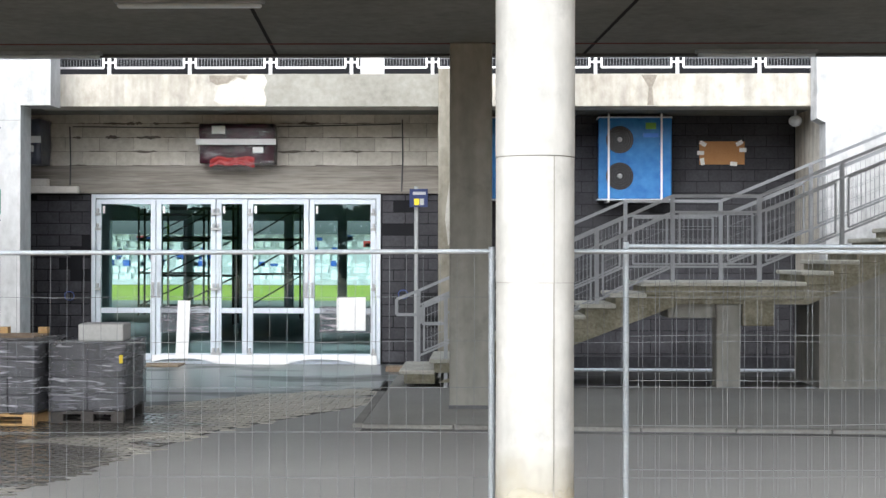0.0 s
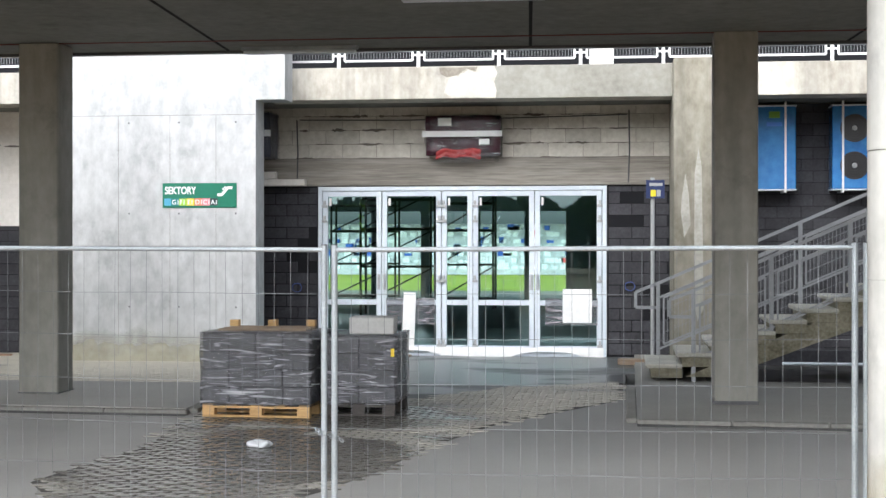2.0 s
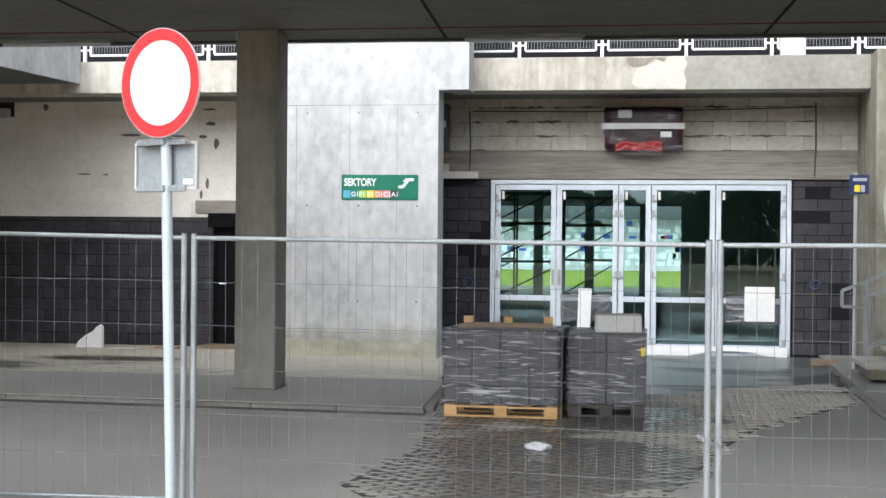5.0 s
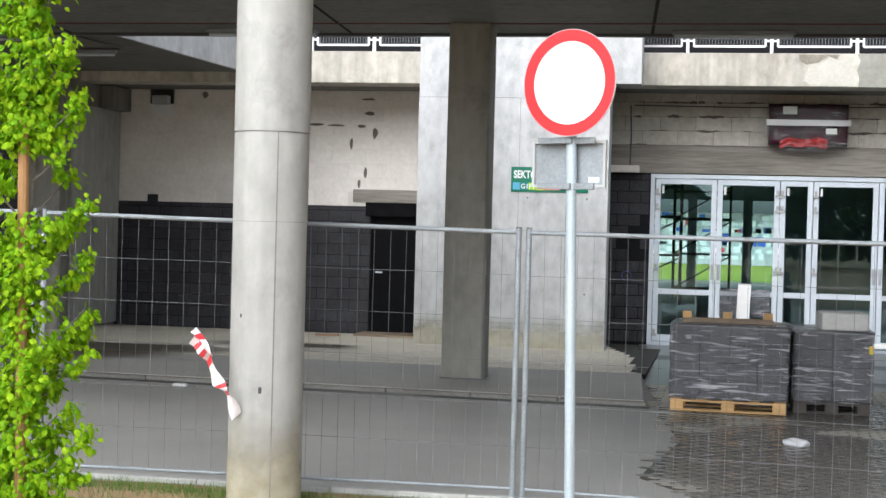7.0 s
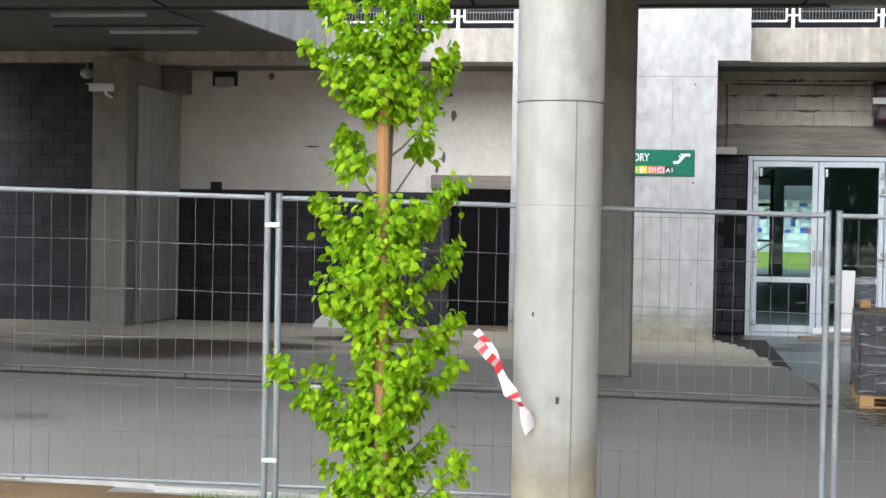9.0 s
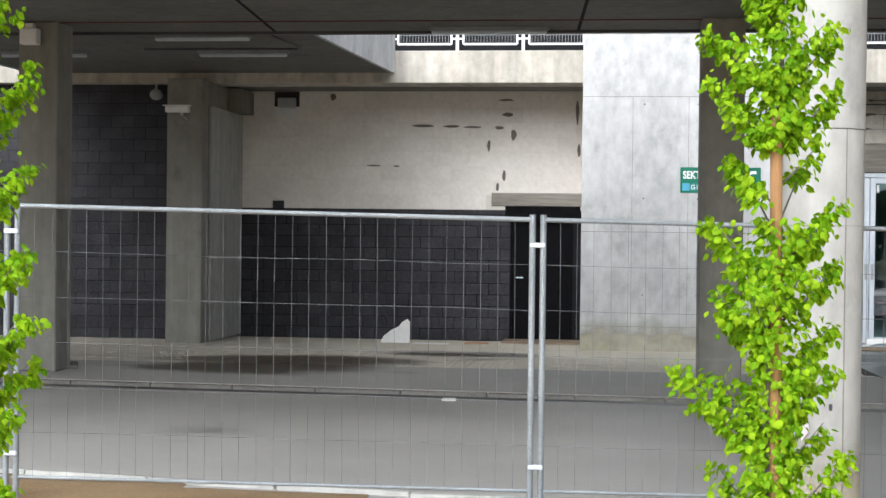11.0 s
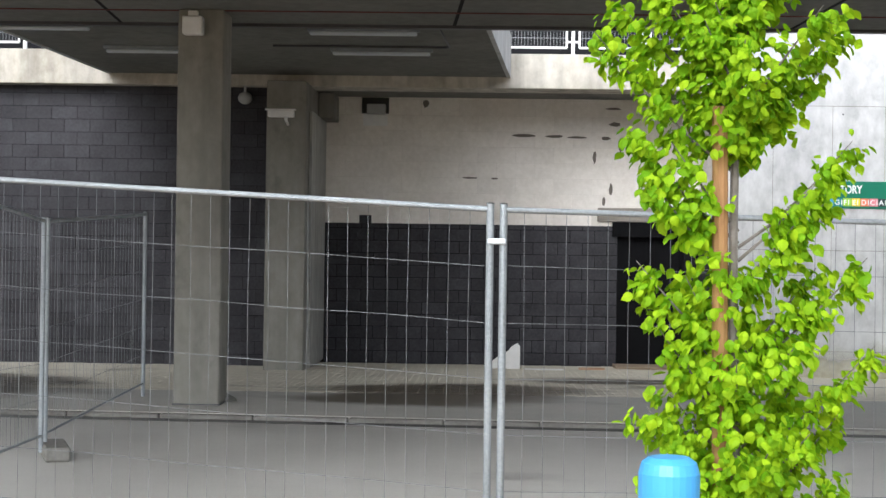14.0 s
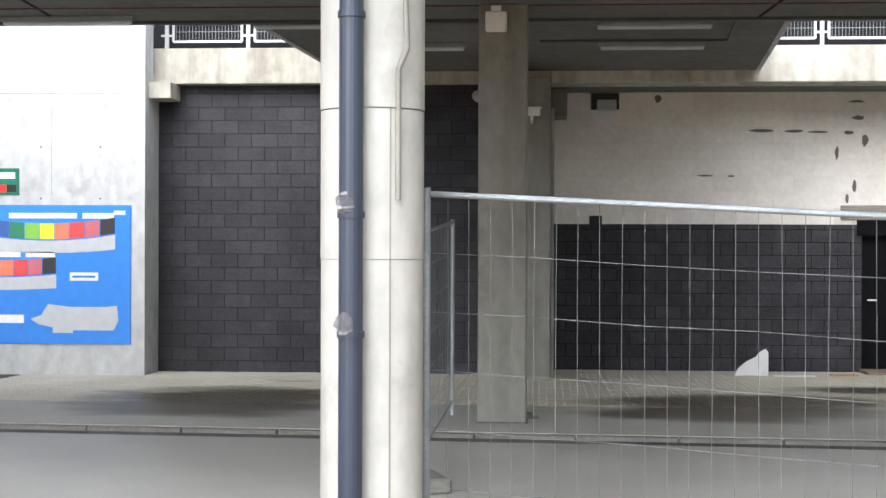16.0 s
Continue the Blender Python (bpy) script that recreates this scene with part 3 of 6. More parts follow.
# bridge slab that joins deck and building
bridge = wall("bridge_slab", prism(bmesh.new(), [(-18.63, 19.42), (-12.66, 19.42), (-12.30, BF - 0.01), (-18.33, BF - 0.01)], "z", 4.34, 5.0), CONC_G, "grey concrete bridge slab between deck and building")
# Pale edges on the dark slab: their light is put into the colour.
for x0, x1, w in ((-12.655, -12.295, 0.06), (-18.635, -18.335, -0.06)):
    part("bridge_face", prism(bmesh.new(), [(x0, 19.45), (x0 + w, 19.45), (x1 + w, BF - 0.015), (x1, BF - 0.015)], "z", 4.33, 4.98), CONC, bridge, "pale concrete edge of the bridge")
# backs of the bays
PALEJ = plain("pale_block_joint", (0.70, 0.66, 0.60), 0.9)
wall("wall_door_back", prism(bmesh.new(), [(-8, -0.4), (-5.47, -0.4), (-5.47, 2.82), (-0.46, 2.82), (-0.46, -0.4), (0.8, -0.4), (0.8, 3.0), (-8, 3.0)], "y", D + 0.022, D + 0.4), DARKM, "charcoal blockwork piers beside the glass doors")
wall("wall_door_top", B(-8, 0.8, D + 0.026, D + 0.4, 3.0, 4.3), WHITEM, "pale blockwork above the glass doors")
wall("wall_recess_back", prism(bmesh.new(), [(-15.3, -0.4), (-10.42, -0.4), (-10.42, 2.11), (-9.34, 2.11), (-9.34, -0.4), (-8.6, -0.4), (-8.6, 2.13), (-15.3, 2.13)], "y", R + 0.010, R + 0.4), DARKM, "charcoal blockwork wall with a steel door")
wall("wall_recess_top", B(-15.3, -8.6, R + 0.006, R + 0.4, 2.13, 4.3), PALEJ, "pale aerated blockwork above the dark courses")
wall("wall_dark_back", B(-21.3, -15.3, 24.932, 25.4, -0.4, 4.3), DARKM, "charcoal blockwork wall in a deep bay")
wall("wall_cooler_back", B(0.9, 7, 26.514, 26.9, -0.4, 4.3), DARKM, "charcoal blockwork wall behind the stairs")
wall("wall_recess_side", B(-9.09, -8.7, F + 0.545, R + 0.3, -0.4, 4.3), PALEJ, "blockwork side of the recess beside the steel door")
wall("wall_dark_side", B(-21.5, -21.13, F + 0.44, 25.2, -0.4, 4.3), CONC, "concrete side of the dark bay")
wall("wall_dark_bracket", B(-21.12, -20.8, F + 0.2, BF + 0.3, 3.93, 4.165), CONC_B, "concrete corbel under the beam")
wall("wall_door_side", B(-7.2, -6.85, F + 0.545, 26.4, -0.4, 4.3), CONC_B, "concrete side of the door bay")
wall("wall_right_side", B(6.74, 7.06, F + 0.44, 26.8, -0.4, 4.3), CONC_B, "concrete side of the cooler bay")
wall("pilaster_return", B(-15.245, -15.20, 24.3, R - 0.01, -0.1, 3.76, 0.004), CONC_C, "pale plastered side of the pilaster")
wall("pilaster_stub", B(-15.24, -15.0, 25.5, R - 0.01, 3.765, 4.165, 0.008), CONC_P, "short concrete stub under the beam")
# upper level
wall("wall_upper", B(-40, 30, 31.0, 31.4, 4.68, 7.7), DARKM, "dark upper facade behind the railing")
wall("upper_floor", B(-40, 30, 25.32, 31.0, 4.36, 4.66), CONC_G, "concrete floor of the upper walkway")

# blocks, one by one
BLOCKS = {}


def block_mesh(w, h, mat, rough):
    key = (round(w, 3), round(h, 3), mat.name)
    if key not in BLOCKS:
        bm = B(-w / 2, w / 2, 0, 0.05, -h / 2, h / 2, 0.003)
        BLOCKS[key] = mesh_of("block", bm, mat)
    return BLOCKS[key]


def courses(parent, x0, x1, y, z0, z1, bw, bh, mat, joint=0.01, rnd=0.004, skip=()):
    rng = random.Random(int(abs(x0) * 97 + z0 * 13))
    row, z = 0, z0
    while z < z1 - 0.03:
        h = min(bh, z1 - z)
        x = x0 - (bw / 2 if row % 2 else 0)
        while x < x1 - 0.03:
            a, b = max(x, x0), min(x + bw, x1)
            if b - a > 0.04 and not any(p < (a + b) / 2 < q and r < z + h / 2 < s for p, q, r, s in skip):
                o = new("block", block_mesh(b - a - joint, h - joint, mat, rnd))
                o.parent = parent
                o.location = ((a + b) / 2, y + rng.uniform(0, rnd), z + h / 2)
            x += bw
        z += bh
        row += 1

# ---- glass doors ----


def door_set():
    d = thing("entrance_doors", "pale aluminium double glass doors with wide side leaf", "door", kind="structure", at=(-5.485, D, FLOOR_Z))
    W, H = 5.04, 2.95
    for nm, b in (("frame_side", B(0, 0.075, 0, 0.09, 0, H, 0.006)), ("frame_side", B(W - 0.075, W, 0, 0.09, 0, H, 0.006)),
                  ("frame_head", B(0.075, W - 0.075, 0, 0.09, H - 0.075, H, 0.006)), ("threshold", B(0.075, W - 0.075, -0.02, 0.09, 0, 0.06, 0.006))):
        part(nm, b, ALU, d)
    edges = [0.08, 1.13, 2.18, 2.73, 3.80, 4.96]
    for i in range(5):
        a, b = edges[i] + 0.006, edges[i + 1] - 0.006
        leaf = new("door_leaf")
        leaf.parent = d
        s = 0.088
        z0, z1, mid = 0.075, H - 0.085, 0.93
        part("stile", B(a, a + s, 0.008, 0.075, z0, z1, 0.006), ALU, leaf)
        part("stile", B(b - s, b, 0.008, 0.075, z0, z1, 0.006), ALU, leaf)
        part("rail", B(a + s, b - s, 0.008, 0.075, z1 - s, z1, 0.004), ALU, leaf)
        part("rail", B(a + s, b - s, 0.008, 0.075, mid - 0.045, mid + 0.045, 0.004), ALU, leaf)
        part("rail", B(a + s, b - s, 0.008, 0.075, z0, z0 + 0.11, 0.004), ALU, leaf)
        for p, q in ((z0 + 0.11, mid - 0.045), (mid + 0.045, z1 - s)):
            g = part("pane", B(a + s, b - s, 0.036, 0.044, p, q), GLASS, leaf)
            g.visible_shadow = False
        part("sticker", B(a + s + 0.02, a + s + 0.06, 0.031, 0.034, z1 - s - 0.16, z1 - s - 0.03), PAPER, leaf)
        side = a if i in (0, 2, 3) else b
        for z in (0.16, 1.28, 2.32, 2.58):
            h0 = side - 0.012 if side == a else side - 0.078
            part("hinge", B(h0, h0 + 0.09, -0.03, 0.006, z, z + 0.045, 0.005), LGREY, leaf)
            part("hinge", B(h0 + 0.025, h0 + 0.065, -0.042, 0.006, z + 0.05, z + 0.12, 0.005), LGREY, leaf)
        if i in (0, 1, 3, 4):
            x = b - 0.045 if i in (0, 3) else a + 0.045
            bm = bmesh.new()
            box(bm, x - 0.025, x + 0.025, -0.012, 0.008, 1.15, 1.42, 0.004)
            rod(bm, (x, -0.05, 1.22), (x, -0.05, 1.38), 0.011)
            rod(bm, (x, -0.05, 1.24), (x, 0.0, 1.24), 0.008)
            part("handle", bm, LGREY, leaf)
    return d


doors = door_set()
# sheets taped to the glass
bm = bmesh.new()
bmesh.ops.create_grid(bm, x_segments=6, y_segments=6, size=0.5, matrix=pose(-0.95, D - 0.03, 0.74, 90, 0, 2) @ Matrix.Diagonal((0.50, 0.58, 1, 1)))
for v in bm.verts:
    v.co.y += 0.012 * noise.noise(v.co * 4)
solid("paper_sheet", bm, PAPER, "blank white sheet taped to the glass door", "paper")
bm = bmesh.new()
bmesh.ops.create_grid(bm, x_segments=3, y_segments=10, size=0.5, matrix=pose(-3.87, D - 0.04, 0.45, 88, 2, 0) @ Matrix.Diagonal((0.22, 1.03, 1, 1)))
for v in bm.verts:
    v.co.y += 0.01 * noise.noise(v.co * 3)
solid("polystyrene_strip", bm, PAPER, "white polystyrene strip leaning on the door", "packaging")
for fx, fw, fz in ((-3.85, 0.85, 0.64), (-1.05, 0.9, 0.64)):
    bm = bmesh.new()
    bmesh.ops.create_grid(bm, x_segments=14, y_segments=10, size=0.5, matrix=pose(fx, D - 0.01, fz, 90) @ Matrix.Diagonal((fw, 0.46, 1, 1)))
    for v in bm.verts:
        v.co.y += 0.02 * noise.noise(v.co * 7)
    solid("plastic_film", bm, FILM, "crumpled clear film stuck to the door glass", "film")
bm = bmesh.new()
bmesh.ops.create_grid(bm, x_segments=60, y_segments=4, size=0.5, matrix=pose(-2.45, D - 0.08, FLOOR_Z + 0.085, 78) @ Matrix.Diagonal((3.9, 0.16, 1, 1)))
for v in bm.verts:
    u = (FLOOR_Z + 0.165 - v.co.z) / 0.16
    v.co.z += u * (0.10 * max(0, math.sin((v.co.x + 4.5) * 2.6)) ** 0.7 + 0.02 * noise.noise(v.co * 2.2))
    v.co.y -= u * 0.05 * noise.noise(Vector((v.co.x * 2.2, 1, 0)))
solid("threshold_sheet", bm, PAPER, "white plastic sheet along the door threshold", "sheet")
solid("threshold_board", B(-4.65, -3.8, 25.5, 26.1, FLOOR_Z + 0.004, FLOOR_Z + 0.034, 0.005), WOOD_D, "loose plywood board on the wet slab", "board")
solid("kerb_block", B(-0.25, 0.18, 24.6, 24.9, FLOOR_Z + 0.004, FLOOR_Z + 0.09, 0.01), WOOD_D, "short timber block beside the stairs", "board")

# lintel and piers of the door bay
wall("lintel_door", B(-6.85, 0.62, D - 0.03, D + 0.08, 2.82, 3.30, 0.01), LINTEL, "board-marked concrete lintel above the glass doors")
solid("coping_block", B(-6.8, -5.68, D - 0.2, D - 0.04, 2.82, 2.94, 0.01), WHITE_BLK, "white aerated block lying on the pier", "block")
solid("coping_block", B(-6.84, -6.2, D - 0.2, D - 0.05, 2.942, 3.07, 0.01), WHITE_BLK, "white aerated block lying on the pier", "block")

for x, z in ((-0.05, 1.08), (-5.86, 1.04)):
    bm = bmesh.new()
    n = 22
    for i in range(n):
        q = [Vector(((0.085 + 0.008 * math.sin(5 * k)) * math.cos(6.283 * k / n), 0, (0.075 + 0.006 * math.sin(3 * k)) * math.sin(6.283 * k / n))) for k in (i, (i + 1) % n)]
        rod(bm, q[0], q[1], 0.007, 6)
    o = solid("cable_loop", bm, plain("blue_cable", (0.03, 0.06, 0.22), 0.5), "small loop of dark blue cable on the charcoal pier", "cable", "cable loops")
    o.location = (x, D - 0.012, z)

RED_FR = plain("red_plastic", (0.36, 0.02, 0.02), 0.35)
# ---- wrapped units ----


def wrapped_unit(name, label, x0, x1, y0, y1, z0, z1, body_mat, strap_mat):
    u = thing(name, label, "air conditioner", at=((x0 + x1) / 2, y1, z0))
    w, d, h = x1 - x0, y1 - y0, z1 - z0
    bm = B(-w / 2, w / 2, -d, 0, 0, h)
    bmesh.ops.subdivide_edges(bm, edges=bm.edges[:], cuts=7, use_grid_fill=True)
    for v in bm.verts:
        v.co += 0.02 * Vector((noise.noise(v.co * 5), noise.noise(v.co * 5 + Vector((9, 0, 0))), noise.noise(v.co * 5 + Vector((0, 9, 0)))))
    part("casing", bm, body_mat, u, "dark red casing under plastic", True)
    bm = B(-w / 2 - 0.02, w / 2 + 0.02, -d - 0.02, 0, -0.03, h + 0.02)
    bmesh.ops.subdivide_edges(bm, edges=bm.edges[:], cuts=9, use_grid_fill=True)
    for v in bm.verts:
        v.co += 0.03 * Vector((noise.noise(v.co * 7), noise.noise(v.co * 7 + Vector((9, 0, 0))), noise.noise(v.co * 6 + Vector((0, 9, 0)))))
    part("wrap", bm, THIN_FILM, u, "wrinkled clear plastic wrap", True)
    part("strap", B(-w / 2 - 0.05, w / 2 + 0.04, -d - 0.085, -d - 0.07, h * 0.46, h * 0.61), strap_mat, u, "white packing strap")
    bm = bmesh.new()
    bmesh.ops.create_grid(bm, x_segments=26, y_segments=8, size=0.5, matrix=pose(-w * 0.06, -d - 0.03, h * 0.04, 84) @ Matrix.Diagonal((w * 0.60, h * 0.20, 1, 1)))
    for v in bm.verts:
        v.co.y += 0.045 * noise.noise(Vector((v.co.x * 9, 0, v.co.z * 22)))
        v.co.z += 0.05 * noise.noise(Vector((v.co.x * 5, 3, v.co.z * 4))) - 0.25 * (v.co.x / w) ** 2 * h
    part("lining", bm, RED_FR, u, "crumpled red lining hanging out below", True)
    bm = bmesh.new()
    bmesh.ops.create_grid(bm, x_segments=24, y_segments=7, size=0.5, matrix=pose(0, -d - 0.055, -h * 0.07, 90) @ Matrix.Diagonal((w * 0.98, h * 0.26, 1, 1)))
    for v in bm.verts:
        v.co.y += 0.03 * noise.noise(v.co * 11)
        v.co.z += 0.05 * noise.noise(Vector((v.co.x * 7, 8, 0)))
    part("loose_film", bm, THIN_FILM, u, "loose clear film hanging below", True)
    part("label_sticker", B(-w * 0.33, -w * 0.15, -d - 0.07, -d - 0.062, h * 0.74, h * 0.94), PAPER, u)
    part("label_sticker", B(w * 0.22, w * 0.36, -d - 0.07, -d - 0.062, h * 0.26, h * 0.4), PAPER, u)
    return u


wrapped_unit("wall_unit", "maroon wall unit wrapped in clear plastic", -3.53, -2.25, D - 0.33, D - 0.0, 3.33, 4.0, MAROON, WHITE_P)
wrapped_unit("wall_unit", "dark wall unit wrapped in plastic in the corner", -6.8, -6.2, D - 0.65, D, 3.3, 4.06, PIPE, WHITE_P)


def cooler(x0, z0=2.725, w=1.245, h=1.385):
    c = thing("condenser_unit", "blue film-covered condenser with two black fans", "condenser", "condensers on the wall", at=(x0, 26.46, z0))
    part("casing", B(0, w, -0.42, 0, 0, h, 0.015), BLUE_FILM, c)
    part("top_edge", B(-0.012, w + 0.012, -0.43, -0.001, h + 0.001, h + 0.02), ALU, c)
    part("base_edge", B(-0.012, w + 0.012, -0.43, -0.001, -0.02, -0.001), ALU, c)
    for k in range(2):
        zc = h * (0.28 + 0.45 * k)
        fan = new("fan")
        fan.parent = c
        m = pose(0.36, -0.422, zc, 90)
        bm = bmesh.new()
        bmesh.ops.create_cone(bm, cap_ends=True, segments=32, radius1=0.235, radius2=0.235, depth=0.006, matrix=m)
        part("fan_opening", bm, BLACK_P, fan)
        for i in range(5):
            bm = bmesh.new()
            bmesh.ops.create_cone(bm, cap_ends=False, segments=32, radius1=0.05 + 0.04 * i, radius2=0.046 + 0.04 * i, depth=0.006, matrix=m @ Matrix.Translation((0, 0, 0.012)))
            part("guard_ring", bm, DGREY, fan)
        bm = bmesh.new()
        bmesh.ops.create_cone(bm, cap_ends=True, segments=16, radius1=0.045, radius2=0.03, depth=0.03, matrix=m @ Matrix.Translation((0, 0, 0.02)))
        part("hub", bm, LGREY, fan, "pale grey fan hub")
    for x in (0.17, 1.07):
        part("strap", B(x - 0.016, x + 0.016, -0.455, -0.432, -0.06, h + 0.12), WHITE_P, c, "white vertical strap")
    part("label_plate", B(0.80, 0.98, -0.426, -0.421, h * 0.86, h * 0.94), plain("lime_label", (0.18, 0.42, 0.05), 0.5), c)
    part("label_plate", B(0.76, 1.02, -0.426, -0.421, h * 0.76, h * 0.81), BLUE_P, c)
    for x in (0.15, 1.05):
        bm = B(x - 0.02, x + 0.02, -0.4, 0.02, -0.06, -0.022)
        part("bracket", bm, ZINC, c)
    return c


cooler(3.30)
cooler(1.46)
cb = thing("cardboard_panel", "brown cardboard taped over a wall opening", "cardboard", at=(5.47, 26.5, 3.54))
part("board", B(-0.39, 0.39, -0.02, 0.0, -0.2, 0.2, 0.003), CARDB, cb)
for x, z, a in ((-0.37, 0.0, 0), (-0.33, 0.16, 30), (-0.34, -0.15, 80), (0.36, 0.05, 0), (0.3, 0.17, -30), (0.2, -0.19, 5)):
    o = part("tape", B(-0.06, 0.06, -0.026, -0.021, -0.035, 0.035), PAPER, cb)
    o.location, o.rotation_euler = (x, 0, z), (0, radians(a), 0)


def flood_light(x, y, z):
    f = thing("wall_lamp", "small white dome lamp under the ceiling", "lamp", "wall lamps", at=(x, y, z))
    bm = bmesh.new()
    rod(bm, (0, 0, 0), (0, 0, -0.12), 0.02)
    part("stem", bm, LGREY, f)
    bm = bmesh.new()
    bmesh.ops.create_uvsphere(bm, u_segments=20, v_segments=12, radius=0.11, matrix=Matrix.Translation((0, 0, -0.2)) @ Matrix.Diagonal((1, 1, 0.85, 1)))
    part("dome", bm, LGREY, f, smooth=True)
    return f


flood_light(-16.3, 24.80, 4.19)
flood_light(6.5, 25.35, 4.19)

# ---- stairs ----
SY0, SY1 = 21.2, 22.95
def sx(x):
    return 1.035 * x - 0.33


st = thing("stairs", "mossy concrete outdoor stairs with a landing", "stairs", kind="structure")
rise, tread, n1 = 0.154, 0.419, 9
for i in range(n1):
    x, z = 0.18 + i * tread, rise * (i + 1)
    part("tread", B(x - 0.02, x + tread + 0.06, SY0, SY1, z - 0.06, z, 0.012), CONC_S, st, "pale trodden concrete tread")
    part("riser", B(x + 0.05, x + tread + 0.06, SY0 + 0.02, SY1, z - 0.19, z - 0.061, 0.006), MOSS, st)
bm = prism(bmesh.new(), [(sx(u), v) for u, v in ((1.0, -0.02), (1.5, -0.02), (4.25, 1.08), (5.95, 1.08), (8.9, 2.35), (8.9, 2.7), (5.9, 1.34), (4.0, 1.34))], "y", SY0 + 0.03, SY1 - 0.03)
part("stair_slab", bm, MOSS, st, "stained concrete slab under the steps")
part("landing", B(sx(4.12), sx(5.92), SY0 - 0.02, SY1, 1.33, 1.39, 0.01), CONC_S, st)
part("landing_edge", B(sx(4.16), sx(5.9), SY0 + 0.01, SY1, 1.14, 1.329, 0.006), MOSS, st)
for i in range(9):
    x, z = sx(5.86) + i * tread * 0.85, 1.39 + rise * (i + 1)
    part("tread", B(x - 0.02, x + tread + 0.02, SY0, SY1, z - 0.06, z, 0.012), CONC_S, st, "pale trodden concrete tread")
    part("riser", B(x + 0.04, x + tread + 0.02, SY0 + 0.02, SY1, z - 0.19, z - 0.061, 0.006), MOSS, st)
part("landing_post", B(sx(4.74), sx(5.06), SY0 + 0.12, SY0 + 0.5, -0.1, 1.08, 0.01), CONC_P, st, "square concrete post under the landing")
part("landing_haunch", B(sx(5.08), sx(5.5), SY0 + 0.05, SY0 + 0.5, 0.78, 1.13, 0.01), MOSS, st, "stained concrete haunch under the landing")
part("cross_beam", B(sx(4.1), sx(5.07), SY0 + 0.25, SY1 - 0.2, 0.88, 1.13, 0.01), CONC_P, st)
part("side_wall", prism(bmesh.new(), [(sx(u), v) for u, v in ((6.1, -0.3), (10.5, -0.3), (10.5, 2.9), (8.9, 2.6), (6.1, 1.3))], "y", SY0 + 0.05, SY1 - 0.05), CONC_P, st, "grey concrete wall closing the upper flight")


def railing(y, pts, label):
    r = thing("stair_railing", label, "railing", "stair railings")
    up = 1.14
    for (x0, z0), (x1, z1) in zip(pts, pts[1:]):
        bm = bmesh.new()
        bar(bm, (x0, y, z0 + up), (x1, y, z1 + up), 0.05, 0.045)
        part("handrail", bm, RAILS, r)
        bm = bmesh.new()
        bar(bm, (x0, y, z0 + up - 0.22), (x1, y, z1 + up - 0.22), 0.03, 0.03)
        part("rail", bm, RAILS, r)
        bm = bmesh.new()
        bar(bm, (x0, y, z0 + 0.16), (x1, y, z1 + 0.16), 0.03, 0.03)
        part("rail", bm, RAILS, r)
        n = max(1, round((x1 - x0) / 1.15))
        for i in range(n):
            f0, f1 = (i + 0.08) / n, (i + 0.92) / n
            a = Vector((x0 + (x1 - x0) * f0, y, z0 + (z1 - z0) * f0))
            b = Vector((x0 + (x1 - x0) * f1, y, z0 + (z1 - z0) * f1))
            panel = new("infill_panel")
            panel.parent = r
            bm = bmesh.new()
            lo, hi = Vector((0, 0, 0.2)), Vector((0, 0, up - 0.25))
            for p, q in ((a + lo, b + lo), (a + hi, b + hi), (a + lo, a + hi), (b + lo, b + hi)):
                bar(bm, p, q, 0.025, 0.025)
            part("panel_frame", bm, RAILS, panel)
            bm = bmesh.new()
            m = 16
            for k in range(1, m):
                c = a.lerp(b, k / m)
                bar(bm, c + lo, c + hi, 0.005, 0.005)
            for k in range(1, 4):
                o = lo.lerp(hi, k / 4)
                bar(bm, a + o, b + o, 0.005, 0.005)
            part("panel_mesh", bm, RAILS, panel)
        for i in range(n + 1):
            if i == n and (x1, z1) != pts[-1]:
                continue
            f = i / n
            x, z = x0 + (x1 - x0) * f, z0 + (z1 - z0) * f
            part("post", B(x - 0.028, x + 0.028, y - 0.028, y + 0.028, z - 0.12, z + up), RAILS, r)
    bm = bmesh.new()
    x, z = pts[0]
    bar(bm, (x - 0.33, y, z + up - 0.13), (x, y, z + up), 0.05, 0.045)
    bar(bm, (x - 0.33, y, z + up - 0.13), (x - 0.33, y, z + up - 0.36), 0.045, 0.045)
    bar(bm, (x - 0.33, y, z + up - 0.36), (x, y, z + up - 0.36), 0.045, 0.045)
    part("rail_end", bm, RAILS, r)
    return r


railing(SY0 + 0.06, [(0.81, 0.02), (3.96, 1.44), (5.16, 1.44), (8.57, 2.85)], "grey steel stair railing with mesh infill panels")
railing(SY1 - 0.06, [(0.36, 0.08), (3.46, 1.43), (4.88, 1.43), (8.9, 3.1)], "grey steel stair railing along the inner side")
solid("stair_ground", B(1.0, 9.5, 21.3, 24.2, -0.3, -0.084), bpy.data.materials["wet_shaded_gutter"], "dark wet ground under the stairs", "ground", kind="structure")
# Added ledge that hides the brightly lit strip of floor before the wall.
solid("stair_upstand", B(1.4, 6.5, 24.25, 24.42, -0.2, 0.15, 0.01), DARK, "low dark upstand added to hide the floor behind the stairs", "upstand", kind="structure")
solid("wall_pipe", rod(bmesh.new(), (2.3, 24.21, -0.058), (6.4, 24.21, -0.058), 0.025), ALU, "galvanised pipe lying along the wall base", "pipe")

# ---- upper railing ----


